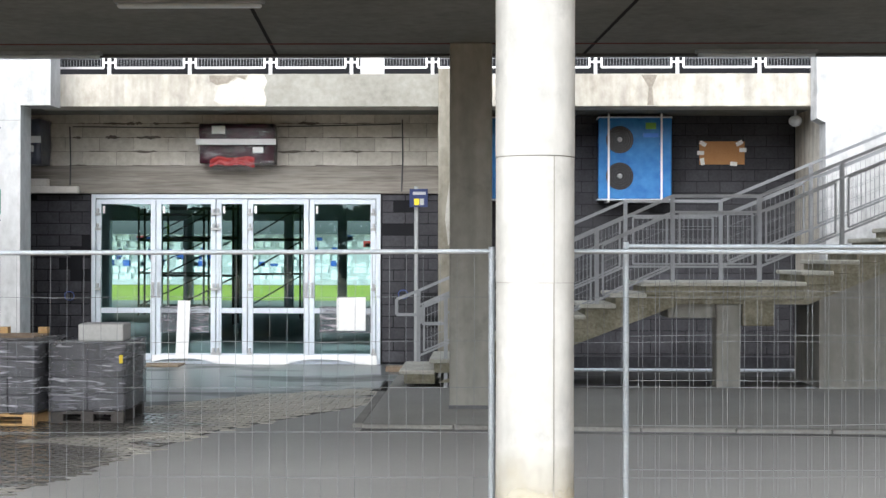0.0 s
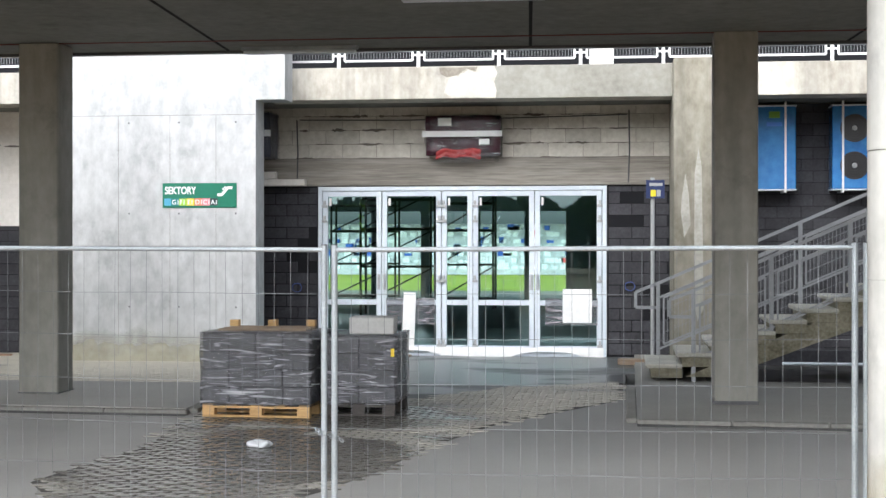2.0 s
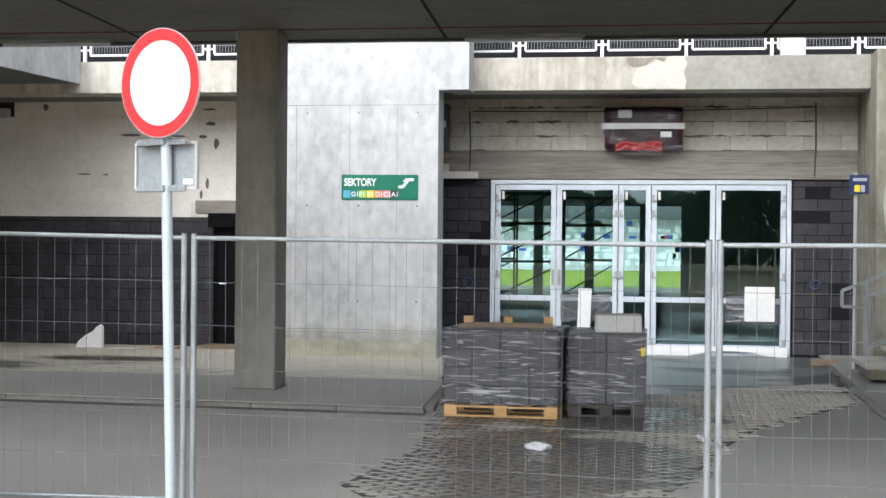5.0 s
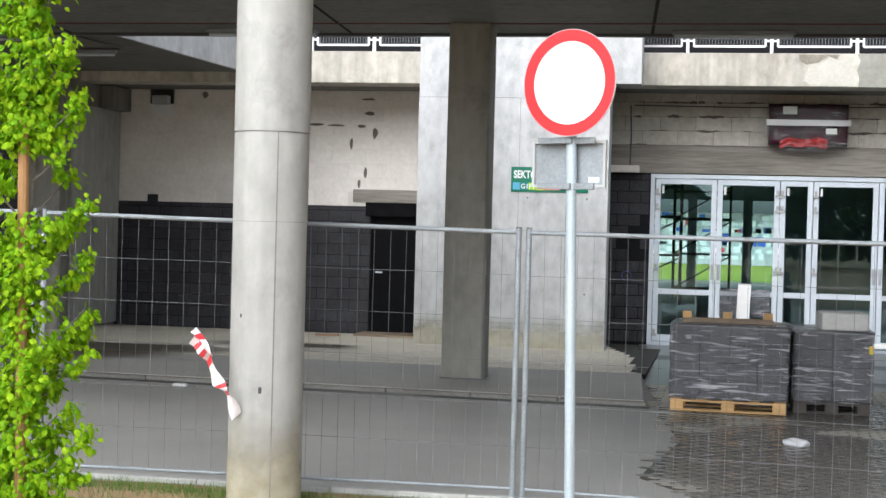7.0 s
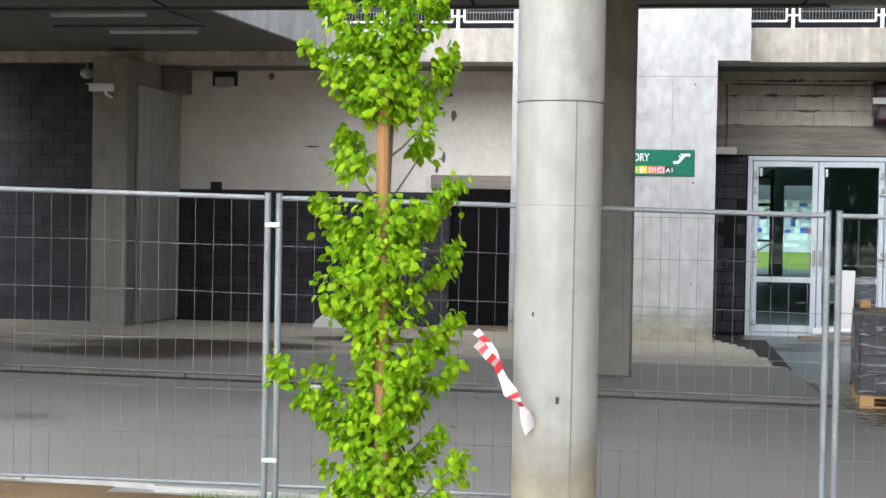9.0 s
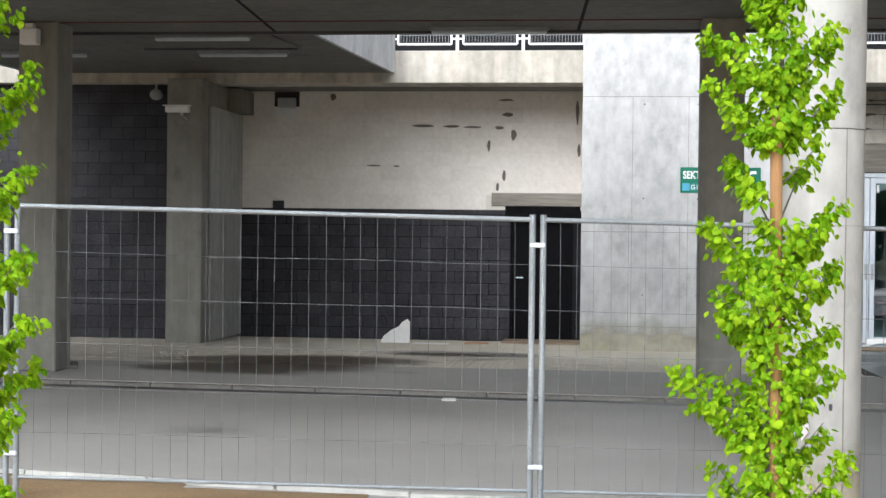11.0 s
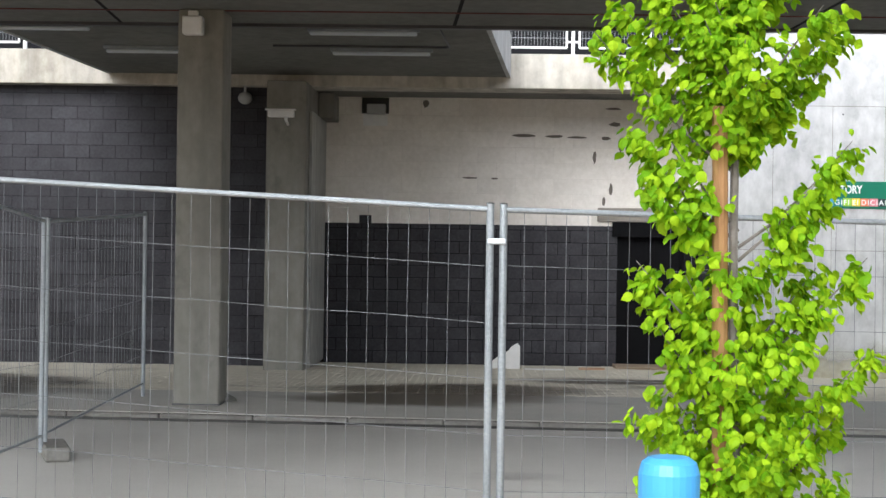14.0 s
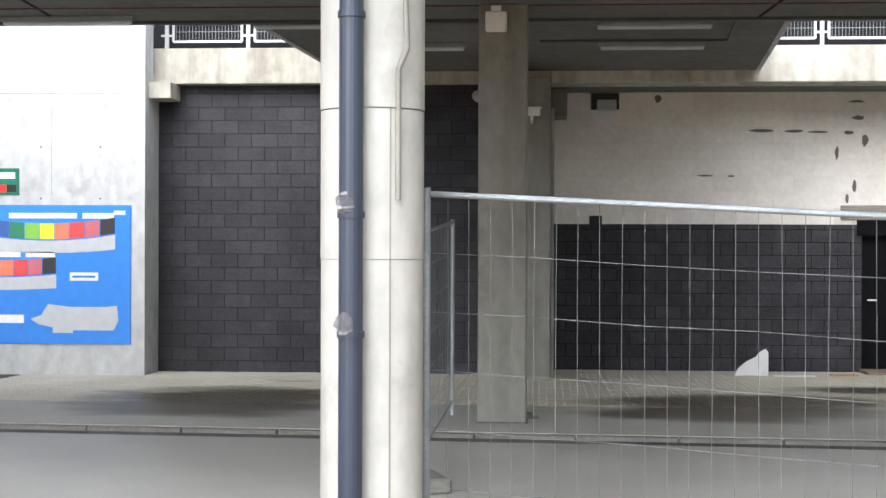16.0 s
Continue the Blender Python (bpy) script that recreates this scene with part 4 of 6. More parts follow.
def upper_railing(x0, n, w):
    r = thing("upper_railing", "white steel railing with fine mesh above the beam", "railing", "upper railings")
    y = 25.16
    for i in range(n):
        a, b = x0 + i * w + 0.10, x0 + (i + 1) * w - 0.10
        panel = new("rail_panel")
        panel.parent = r
        bm = bmesh.new()
        z0, z1 = BZ1 + 0.165, BZ1 + 1.05
        for p, q in (((a, y, z0), (b, y, z0)), ((a, y, z1), (b, y, z1)), ((a, y, z0), (a, y, z1)), ((b, y, z0), (b, y, z1))):
            bar(bm, p, q, 0.032, 0.032)
        part("panel_frame", bm, WHITE_P, panel)
        bm = bmesh.new()
        k = a + 0.045
        while k < b:
            bar(bm, (k, y, z0), (k, y, z1), 0.005, 0.005)
            k += 0.05
        for z in range(1, 7):
            bar(bm, (a, y, z0 + 0.15 * z), (b, y, z0 + 0.15 * z), 0.007, 0.007)
        part("panel_mesh", bm, RAILS, panel)
    for i in range(n + 1):
        x = x0 + i * w
        post = part("post", B(x - 0.025, x + 0.025, y - 0.03, y + 0.03, BZ1, BZ1 + 1.1), WHITE_P, r)
        for z in (0.24, 0.95):
            part("bracket", B(x - 0.09, x + 0.09, y - 0.012, y + 0.012, BZ1 + z, BZ1 + z + 0.03), WHITE_P, post)
    return r


upper_railing(-6.242, 10, 1.346)
solid("leaning_board", B(-0.72, -0.32, 25.30, 25.33, BZ1 + 0.0, BZ1 + 0.55, 0.004), WHITE_P, "white board leaning behind the upper railing", "board")
upper_railing(-12.36, 3, 1.096)
upper_railing(-21.07, 2, 1.25)

# ---- signs ----


def sector_sign():
    s = thing("sector_sign", "green SEKTORY sign with coloured sector tiles", "sign", at=(-7.611, F, 2.394))
    W, H = 1.237, 0.40
    part("board", B(0, W, -0.015, 0.0, 0, H, 0.003), GREEN_P, s)
    writing("lettering", "SEKTORY", 0.165, pose(0.04, -0.016, 0.225, 90) @ Matrix.Diagonal((0.74, 1, 1, 1)), WHITE_R, s, bold=0.0045)
    cols = [((0.10, 0.42, 0.62), "", 0.12), ((0.02, 0.22, 0.20), "G1", 0.13), ((0.35, 0.62, 0.05), "F1", 0.13), ((0.85, 0.66, 0.03), "E1", 0.13),
            ((0.80, 0.22, 0.12), "D1", 0.13), ((0.75, 0.25, 0.30), "C1", 0.13), ((0.03, 0.05, 0.05), "A1", 0.13)]
    x = 0.03
    for c, t, w in cols:
        tile = part("sector_tile", B(x, x + w - 0.006, -0.0185, -0.0155, 0.035, 0.15), plain("tile_colour", c, 0.4), s)
        if t:
            writing("tile_lettering", t, 0.105, pose(x + 0.008, -0.0195, 0.055, 90), WHITE_R, tile, bold=0.0015)
        x += w
    bm = bmesh.new()
    prism(bm, [(0.92, 0.185), (1.0, 0.185), (1.1, 0.30), (1.17, 0.30), (1.17, 0.345), (1.08, 0.345), (0.98, 0.23), (0.92, 0.23)], "y", -0.0185, -0.0155)
    box(bm, 1.0, 1.03, -0.0185, -0.0155, 0.285, 0.315)
    box(bm, 1.03, 1.06, -0.0185, -0.0155, 0.315, 0.345)
    part("stairs_symbol", bm, WHITE_R, s)
    return s


sector_sign()


def small_sign():
    s = thing("exit_sign", "small green sign with white lettering bars", "sign", at=(-24.2, F, 2.50))
    part("board", B(0, 1.22, -0.015, 0, 0, 0.39, 0.003), GREEN_P, s)
    part("lettering_bar", B(0.5, 1.16, -0.018, -0.0155, 0.24, 0.33), WHITE_R, s)
    part("sector_tile", B(0.9, 1.03, -0.018, -0.0155, 0.04, 0.15), RED_P, s)
    part("sector_tile", B(1.04, 1.18, -0.018, -0.0155, 0.04, 0.15), BLACK_P, s)
    return s


small_sign()


def stadium_map():
    s = thing("stadium_map", "blue board with colour-coded stadium plans", "board", at=(-24.52, F, 0.335))
    W, H = 3.2, 2.02
    part("board", B(0, W, -0.02, 0, 0, H, 0.004), plain("map_blue", (0.035, 0.25, 0.80), 0.4), s)
    pale = plain("map_grey", (0.55, 0.57, 0.60), 0.5)
    hues = [(0.05, 0.35, 0.75), (0.04, 0.12, 0.40), (0.03, 0.22, 0.12), (0.25, 0.55, 0.08), (0.85, 0.75, 0.04), (0.85, 0.22, 0.12), (0.75, 0.08, 0.08), (0.60, 0.16, 0.20), (0.03, 0.03, 0.035)]

    def stand(x0, z0, w, k0, bend, name):
        g = new(name)
        g.parent = s
        n = len(hues)
        xs = [x0 + w * i / n for i in range(n + 1)]

        def lift(u):
            return bend * (2 * (u - x0) / w - 1) ** 2
        for i in range(k0, n):
            a, b = xs[i] + 0.006, xs[i + 1] - 0.006
            part("sector_tile", prism(bmesh.new(), [(a, z0 + lift(a)), (b, z0 + lift(b)), (b, z0 + 0.23 + lift(b)), (a, z0 + 0.23 + lift(a))], "y", -0.026, -0.0205), plain("map_tile", hues[i], 0.5), g)
        pts = [(u, z0 - 0.02 + lift(u)) for u in xs] + [(u, z0 - 0.20 + 0.6 * lift(u)) for u in reversed(xs)]
        part("stand_band", prism(bmesh.new(), pts, "y", -0.0245, -0.0205), pale, g)
        for a, b in ((0.0, 0.09), (0.22, 0.72), (0.76, 0.99)):
            part("caption_bar", B(x0 + a * w, x0 + b * w, -0.0245, -0.0205, z0 + 0.25 + bend * 0.6, z0 + 0.33 + bend * 0.6), WHITE_R, g)
    stand(0.95, 1.52, 2.02, 0, 0.09, "upper_plan")
    stand(0.2, 0.98, 1.9, 2, 0.05, "middle_plan")
    g = new("lower_plan")
    g.parent = s
    pts = [(1.72, 0.36), (1.85, 0.28), (2.05, 0.24), (2.05, 0.16), (2.35, 0.16), (2.35, 0.2), (2.95, 0.2), (3.02, 0.34), (3.0, 0.56), (2.8, 0.54), (2.3, 0.54), (1.98, 0.58), (1.88, 0.42)]
    part("stand_band", prism(bmesh.new(), pts, "y", -0.0245, -0.0205), pale, g)
    for x0, x1, z0, z1 in ((2.3, 2.72, 0.92, 1.04), (1.25, 1.62, 0.30, 0.42)):
        part("caption_bar", B(x0, x1, -0.0245, -0.0205, z0, z1), WHITE_R, s)
    part("caption_bar", B(2.34, 2.68, -0.0255, -0.0246, 0.965, 0.995), BLUE_P, s)
    part("corner_mark", B(2.95, 3.12, -0.0245, -0.0205, 1.88, 1.94), WHITE_R, s)
    return s


stadium_map()


def price_sign():
    s = thing("pole_sign", "small blue and yellow sign on a grey pole", "sign", at=(0.29, 23.62, 0.0))
    bm = bmesh.new()
    rod(bm, (0, 0, -0.1), (0, 0, 2.82), 0.03, 12)
    part("pole", bm, LGREY, s)
    part("board", B(-0.10, 0.18, -0.075, -0.05, 2.50, 2.78, 0.004), plain("navy_board", (0.015, 0.03, 0.11), 0.4), s)
    part("lettering_bar", B(-0.05, 0.15, -0.079, -0.0755, 2.69, 2.735), LGREY, s)
    part("colour_panel", B(-0.03, 0.05, -0.079, -0.0755, 2.53, 2.63), plain("yellow_panel", (0.8, 0.65, 0.03), 0.4), s)
    part("colour_panel", B(0.06, 0.12, -0.079, -0.0755, 2.53, 2.63), LGREY, s)
    return s


price_sign()


def traffic_sign():
    s = thing("no_entry_traffic_sign", "round red-rimmed white traffic sign on a grey post", "traffic sign", at=(-5.155, 8.76, -0.16))
    bm = bmesh.new()
    rod(bm, (0.07, 0, -0.2), (0, 0, 3.07), 0.03, 14)
    part("post", bm, POST_B, s, smooth=False)
    disc = new("disc")
    disc.parent = s
    disc.matrix_basis = pose(0, -0.055, 2.79, 0, 0, -26)

    def ring(r0, r1, y):
        bm = bmesh.new()
        n = 64
        rows = []
        for r, yy in ((r1, y + 0.004), (r1, y), (r0, y), (r0, y + 0.004)):
            rows.append([bm.verts.new((r * math.cos(6.2832 * i / n), yy, r * math.sin(6.2832 * i / n))) for i in range(n)])
        for k in range(4):
            for i in range(n):
                bm.faces.new((rows[k][i], rows[k][(i + 1) % n], rows[(k + 1) % 4][(i + 1) % n], rows[(k + 1) % 4][i]))
        return bm
    bm = bmesh.new()
    bmesh.ops.create_cone(bm, cap_ends=True, segments=64, radius1=0.30, radius2=0.30, depth=0.012, matrix=pose(0, 0, 0, 90))
    part("plate", bm, WHITE_R, disc)
    part("red_rim", ring(0.236, 0.30, -0.011), RED_P, disc, "red reflective rim")
    part("flange", ring(0.298, 0.305, -0.009), LGREY, disc)
    plate = new("back_plate")
    plate.parent = s
    plate.matrix_basis = pose(0, 0.055, 2.335, 0, 0, -26)
    part("panel", B(-0.235, 0.235, 0, 0.004, -0.13, 0.13, 0.001), ZINC, plate, "grey back of a rectangular plate")
    bm = bmesh.new()
    for a, b, c, d in ((-0.245, 0.245, 0.118, 0.134), (-0.245, 0.245, -0.134, -0.118)):
        box(bm, a, b, -0.015, 0.006, c, d)
    for a, b in ((-0.245, -0.229), (0.229, 0.245)):
        box(bm, a, b, -0.015, 0.006, -0.118, 0.118)
    part("folded_rim", bm, LGREY, plate)
    part("sticker", B(0.13, 0.20, -0.003, -0.001, -0.105, -0.075), PAPER, plate)
    for z in (2.465, 2.205):
        bm = bmesh.new()
        box(bm, -0.19, 0.19, -0.045, -0.03, -0.018, 0.018, 0.003)
        box(bm, -0.05, 0.05, -0.075, -0.03, -0.018, 0.018, 0.003)
        o = part("clamp", bm, ZINC, s)
        o.matrix_basis = pose(0, 0.04, z, 0, 0, -26)
    return s


traffic_sign()

# ---- pallets ----


def pallet(parent, w, d, mat):
    for y in (0.05, d / 2, d - 0.05):
        for x in (0.07, w / 2, w - 0.07):
            part("pallet_block", B(x - 0.07, x + 0.07, y - 0.05, y + 0.05, 0.022, 0.10, 0.003), mat, parent)
        part("pallet_board", B(0, w, y - 0.05, y + 0.05, 0, 0.022, 0.002), mat, parent)
        part("pallet_board", B(0, w, y - 0.05, y + 0.05, 0.10, 0.122, 0.002), mat, parent)
    for i in range(5):
        x = (w - 0.12) * i / 4
        part("pallet_board", B(x, x + 0.12, 0, d, 0.122, 0.144, 0.002), mat, parent)


def wrapped_load(label, at, w, d, h, turn, mat, rows, cols_, lean=0.0):
    p = thing("pallet_load", label, "pallet", "pallets of blocks", at=at)
    p.rotation_euler = (0, 0, radians(turn))
    pallet(p, w, d, mat)
    rng = random.Random(int(w * 100))
    load = new("block_stack")
    load.parent = p
    bw, bh = w / cols_, (h - 0.15) / rows
    for r in range(rows):
        for c in range(cols_):
            for k in range(2):
                o = part("stacked_block", B(c * bw + 0.003, (c + 1) * bw - 0.003, k * d / 2 + 0.005, (k + 1) * d / 2 - 0.005, 0.146 + r * bh, 0.144 + (r + 1) * bh - 0.004, 0.008), STONE_B, load)
                o.location = (rng.uniform(-0.006, 0.006), rng.uniform(-0.006, 0.006), 0)
    bm = B(-0.02, w + 0.02, -0.02, d + 0.02, 0.13, h + 0.012)
    bmesh.ops.subdivide_edges(bm, edges=bm.edges[:], cuts=15, use_grid_fill=True)
    for v in bm.verts:
        q = v.co * 5 + Vector((at[0], 0, 0))
        v.co += 0.012 * Vector((noise.noise(q), noise.noise(q + Vector((5, 5, 5))), 0.4 * noise.noise(q * 0.7)))
    part("film", bm, FILM, p, "wrinkled glossy stretch film", True)
    return p


wrapped_load("film-wrapped dark concrete blocks on a fresh wooden pallet", (-4.77, 16.6, ROAD_Z + 0.012), 1.22, 1.0, 0.93, -2, WOOD, 4, 4)
wrapped_load("film-wrapped grey blocks on a dark pallet", (-3.46, 16.85, ROAD_Z + 0.012), 0.81, 1.1, 0.89, 1, mottled("soaked_wood", (0.035, 0.03, 0.028), (0.08, 0.07, 0.06), 0.7, big=2.5, small=40), 4, 2)
solid("yellow_tag", B(-2.685, -2.645, 16.80, 16.812, 0.55, 0.64, 0.002), plain("yellow_tag", (0.75, 0.55, 0.02), 0.5), "small yellow tag on the wrapped stack", "tag")
for x, l in ((-3.18, 0.50),):
    o = solid("loose_slab", B(0, l, 0, 0.5, 0, 0.19, 0.012), mottled("pale_block", (0.45, 0.45, 0.43), (0.6, 0.6, 0.58), 0.85), "pale grey block lying on the wrapped stack", "block")
    o.location, o.rotation_euler = (x, 16.95, ROAD_Z + 0.915), (0, 0, radians(4))
e = thing("empty_pallet", "weathered wooden pallet on top of the load", "pallet", at=(-4.66, 16.85, ROAD_Z + 0.955))
e.rotation_euler = (0, 0, radians(2))
for i in range(3):
    part("pallet_board", B(0, 1.0, 0.3 * i, 0.3 * i + 0.09, 0, 0.02), WOOD_D, e)
for x in (0.0, 0.45, 0.9):
    part("pallet_block", B(x, x + 0.1, 0.58, 0.70, 0.02, 0.09), WOOD, e)

# ---- fence ----


def fence_panel(a, b, h=1.98, wires=30):
    """A panel with upright posts whose rails follow the slope of its top."""
    za, zb = (a[2], b[2])
    a, b = Vector((a[0], a[1], 0)), Vector((b[0], b[1], 0))
    d = b - a
    w = d.length
    k = (zb - za) / w
    f = thing("mesh_fence", "galvanised mobile mesh fence panel on the asphalt edge", "fence", "construction fence")
    f.matrix_basis = Matrix.Translation((a.x, a.y, za - h)) @ Euler((0, 0, math.atan2(d.y, d.x))).to_matrix().to_4x4()
    for x in (0.03, w - 0.03):
        bm = bmesh.new()
        rod(bm, (x, 0, k * x), (x, 0, h + k * x), 0.021, 12)
        post = part("post", bm, ZINC, f)
        bm = bmesh.new()
        rod(bm, (x, 0, h + k * x), (x, 0, h + k * x + 0.006), 0.023, 12, 0.018)
        part("end_cap", bm, DGREY, post)
    for z in (h - 1.84, h - 0.03):
        bm = bmesh.new()
        rod(bm, (0.03, 0, z + k * 0.03), (w - 0.03, 0, z + k * (w - 0.03)), 0.016 if z > 1 else 0.012, 10)
        part("rail", bm, ZINC, f)
    bm = bmesh.new()
    rng = random.Random(int(w * 1000 + a.x * 10))
    for i in range(1, wires):
        x = 0.03 + (w - 0.06) * i / wires
        pts = [Vector((x + rng.uniform(-0.004, 0.004), rng.uniform(-0.004, 0.004), h - 1.84 + 1.81 * j / 3 + k * x)) for j in range(4)]
        for p, q in zip(pts, pts[1:]):
            bar(bm, p, q, 0.0020, 0.0020)
    tagged(part("upright_wire", bm, WIRE, f), kind="stuff")
    bm = bmesh.new()
    for i in range(1, 6):
        z = h - 1.84 + 1.81 * i / 6
        pts = [Vector((0.03 + (w - 0.06) * j / 6, 0.004, z + k * w * j / 6 + rng.uniform(-0.006, 0.006))) for j in range(7)]
        for p, q in zip(pts, pts[1:]):
            bar(bm, p, q, 0.0027, 0.0027)
    tagged(part("cross_wire", bm, WIRE, f), kind="stuff")
    return f


def fence_foot(x, y, turn=0, z=ROAD_Z):
    o = solid("ballast_block", B(-0.11, 0.11, -0.33, 0.33, 0, 0.12, 0.02), KERB, "grey concrete ballast block under the fence", "block", "fence ballast")
    o.location, o.rotation_euler = (x, y, z), (0, 0, radians(turn))


FX = [(4.9, 10.5, 1.80), (1.42, 10.37, 1.80), (-2.08, 10.37, 1.783), (-5.65, 10.70, 1.80), (-9.106, 10.30, 1.853), (-12.585, 9.90, 1.91), (-15.97, 10.40, 2.085)]
for p, q in zip(FX, FX[1:]):
    fence_panel((q[0] + 0.006, q[1], q[2]), (p[0] - 0.006, p[1], p[2]))
fence_panel((2.26, 10.50, 1.835), (5.76, 10.66, 1.835))
fence_panel((-15.98, 10.47, 2.07), (-16.35, 14.45, 1.90))
fence_panel((-16.36, 14.55, 1.90), (-16.26, 17.9, 2.05))
for x, y, z in FX[4:5]:
    fence_foot(x, y - 0.15, 88, ROAD_Z - 0.06)
for x, y in ((-16.25, 14.5), (-15.6, 19.0)):
    fence_foot(x, y, 20)


def clamp(x, y, z):
    o = solid("fence_clamp", B(-0.05, 0.05, -0.028, 0.028, -0.016, 0.016, 0.006), ALU, "small steel clamp joining two fence posts", "clamp", "fence clamps")
    o.location = (x, y, z)


for x, y, z in FX[4:6]:
    clamp(x, y, z - 0.2)
    clamp(x, y, z - 1.68)
ch = thing("chain", "pale chain tied round two fence posts", "chain", at=(-2.08, 10.37, 0.50))
rng = random.Random(4)
for i in range(16):
    a = 6.283 * i / 16
    bm = bmesh.new()
    bmesh.ops.create_cone(bm, cap_ends=False, segments=10, radius1=0.02, radius2=0.02, depth=0.008)
    o = part("link", bm, ZINC, ch)
    o.matrix_basis = pose(0.085 * math.cos(a), 0.045 * math.sin(a), 0.03 * math.cos(a) * -1 + rng.uniform(-0.01, 0.01), rng.uniform(0, 90), rng.uniform(0, 90), 0)

# ---- trees ----


def limb_points(dx, z, dy, bend):
    """An ascending limb from the trunk to its tip."""
    ln = math.hypot(dx, dy)
    z0 = z - ln * 0.85 - 0.04
    return [Vector((dx * u ** bend, dy * u ** bend, z0 + (z - z0) * u)) for u in (0.0, 0.25, 0.5, 0.75, 1.0)]


def tree(x, y, height, seed, label, tips, sparse, stake_off, stake_top):
    """tips: (reach sideways, height) of the main limbs; sparse: stretch of the trunk that shows between them."""
    rng = random.Random(seed)
    t = thing("young_tree", label, "tree", "young street trees", at=(x, y, verge_z(x, y) - 0.03))
    bm = bmesh.new()
    pts = [Vector((0.02 * math.sin(z * 1.7 + seed), 0.03 * math.cos(z * 1.3 + seed), z)) for z in np.linspace(-0.1, height, 12)]
    for i, (a, b) in enumerate(zip(pts, pts[1:])):
        rod(bm, a, b, 0.026 * (1 - i / 13), 8, 0.026 * (1 - (i + 1) / 13))
    limbs = []
    for dx, z in tips:
        limbs.append((limb_points(dx, z, rng.uniform(-0.16, 0.16), 0.8), 1.0))
        limbs.append((limb_points(dx * rng.uniform(0.35, 0.75), z - rng.uniform(0.02, 0.16), rng.uniform(-0.3, 0.3), 0.9), 0.8))
    for i in range(26):
        z = 0.25 + (height - 0.4) * i / 25
        if sparse[0] - 0.1 < z < sparse[1] + 0.1:
            continue
        a = rng.uniform(0, 6.283)
        ln = rng.uniform(0.14, 0.27)
        limbs.append((limb_points(math.cos(a) * ln, z + 0.1, math.sin(a) * ln * 1.3, 0.9), 0.75))
    for pts, _ in limbs:
        for i, (a, b) in enumerate(zip(pts, pts[1:])):
            rod(bm, a, b, 0.007 - 0.0014 * i, 5, 0.0056 - 0.0014 * i)
    part("trunk", bm, BARK, t)
    verts, faces = [], []
    outline = ((0, 0, 0), (0.52, 0.22, -0.06), (0.80, 0.70, -0.12), (0.68, 1.20, -0.26), (0.32, 1.58, -0.42), (0, 1.90, -0.58), (-0.32, 1.58, -0.42), (-0.68, 1.20, -0.26), (-0.80, 0.70, -0.12), (-0.52, 0.22, -0.06))
    rib = ((0, 0.75, 0.10), (0, 1.5, -0.18))

    def leaf(c, out):
        """A pointed leaf that hangs outwards from its stalk."""
        s = rng.uniform(0.014, 0.027)
        m = Matrix.Translation(c) @ Euler((rng.gauss(-0.8, 0.42), rng.gauss(0, 0.45), out + rng.gauss(0, 0.9) - 1.5708)).to_matrix().to_4x4()
        k = len(verts)
        verts.extend(tuple(m @ (Vector(q) * s)) for q in outline + rib)
        for i, j in ((0, 1), (1, 2), (8, 9), (9, 0)):
            faces.append((k + i, k + j, k + 10))
        faces.extend(((k + 2, k + 3, k + 11, k + 10), (k + 3, k + 4, k + 11), (k + 4, k + 5, k + 11), (k + 5, k + 6, k + 11), (k + 6, k + 7, k + 11), (k + 7, k + 8, k + 10, k + 11)))

    for pts, full in limbs:
        ln = (pts[-1] - pts[0]).length
        tufts = int(ln / 0.062) + 2
        for i in range(tufts):
            u = min(3.999, 4 * (i + rng.uniform(0.2, 1.0)) / tufts)
            at = pts[int(u)].lerp(pts[int(u) + 1], u - int(u))
            at = at + Vector((rng.gauss(0, 0.02), rng.gauss(0, 0.03), rng.gauss(0, 0.015)))
            if sparse[0] < at.z < sparse[1] and abs(at.x) < 0.10:
                continue
            for k in range(int(full * rng.randint(19, 31))):
                c = at + Vector((rng.gauss(0, 0.026), rng.gauss(0, 0.030), rng.gauss(-0.012, 0.022)))
                leaf(c, math.atan2(c.y, c.x))
    for i in range(int(height * 560)):
        z = rng.uniform(0.1, height)
        if sparse[0] < z < sparse[1]:
            continue
        a = rng.uniform(-3.3, 0.15) if i % 2 else rng.uniform(0, 6.283)
        r = abs(rng.gauss(0, 0.065)) + 0.05
        leaf(Vector((r * math.cos(a) + (i % 2) * stake_off[0], r * math.sin(a) + 0.6 * stake_off[1], z)), a)
    me = bpy.data.meshes.new("crown")
    me.from_pydata(verts, [], faces)
    me.materials.append(LEAF)
    cr = new("crown", me)
    cr.parent = t
    bm = bmesh.new()
    rod(bm, (stake_off[0] + 0.03, stake_off[1], -0.2), (stake_off[0], stake_off[1], stake_top), 0.028, 10)
    s = solid("tree_stake", bm, STAKE, "reddish round wooden stake beside the young tree", "stake", "tree stakes")
    s.location = (x, y, verge_z(x, y) - 0.03)
    return t


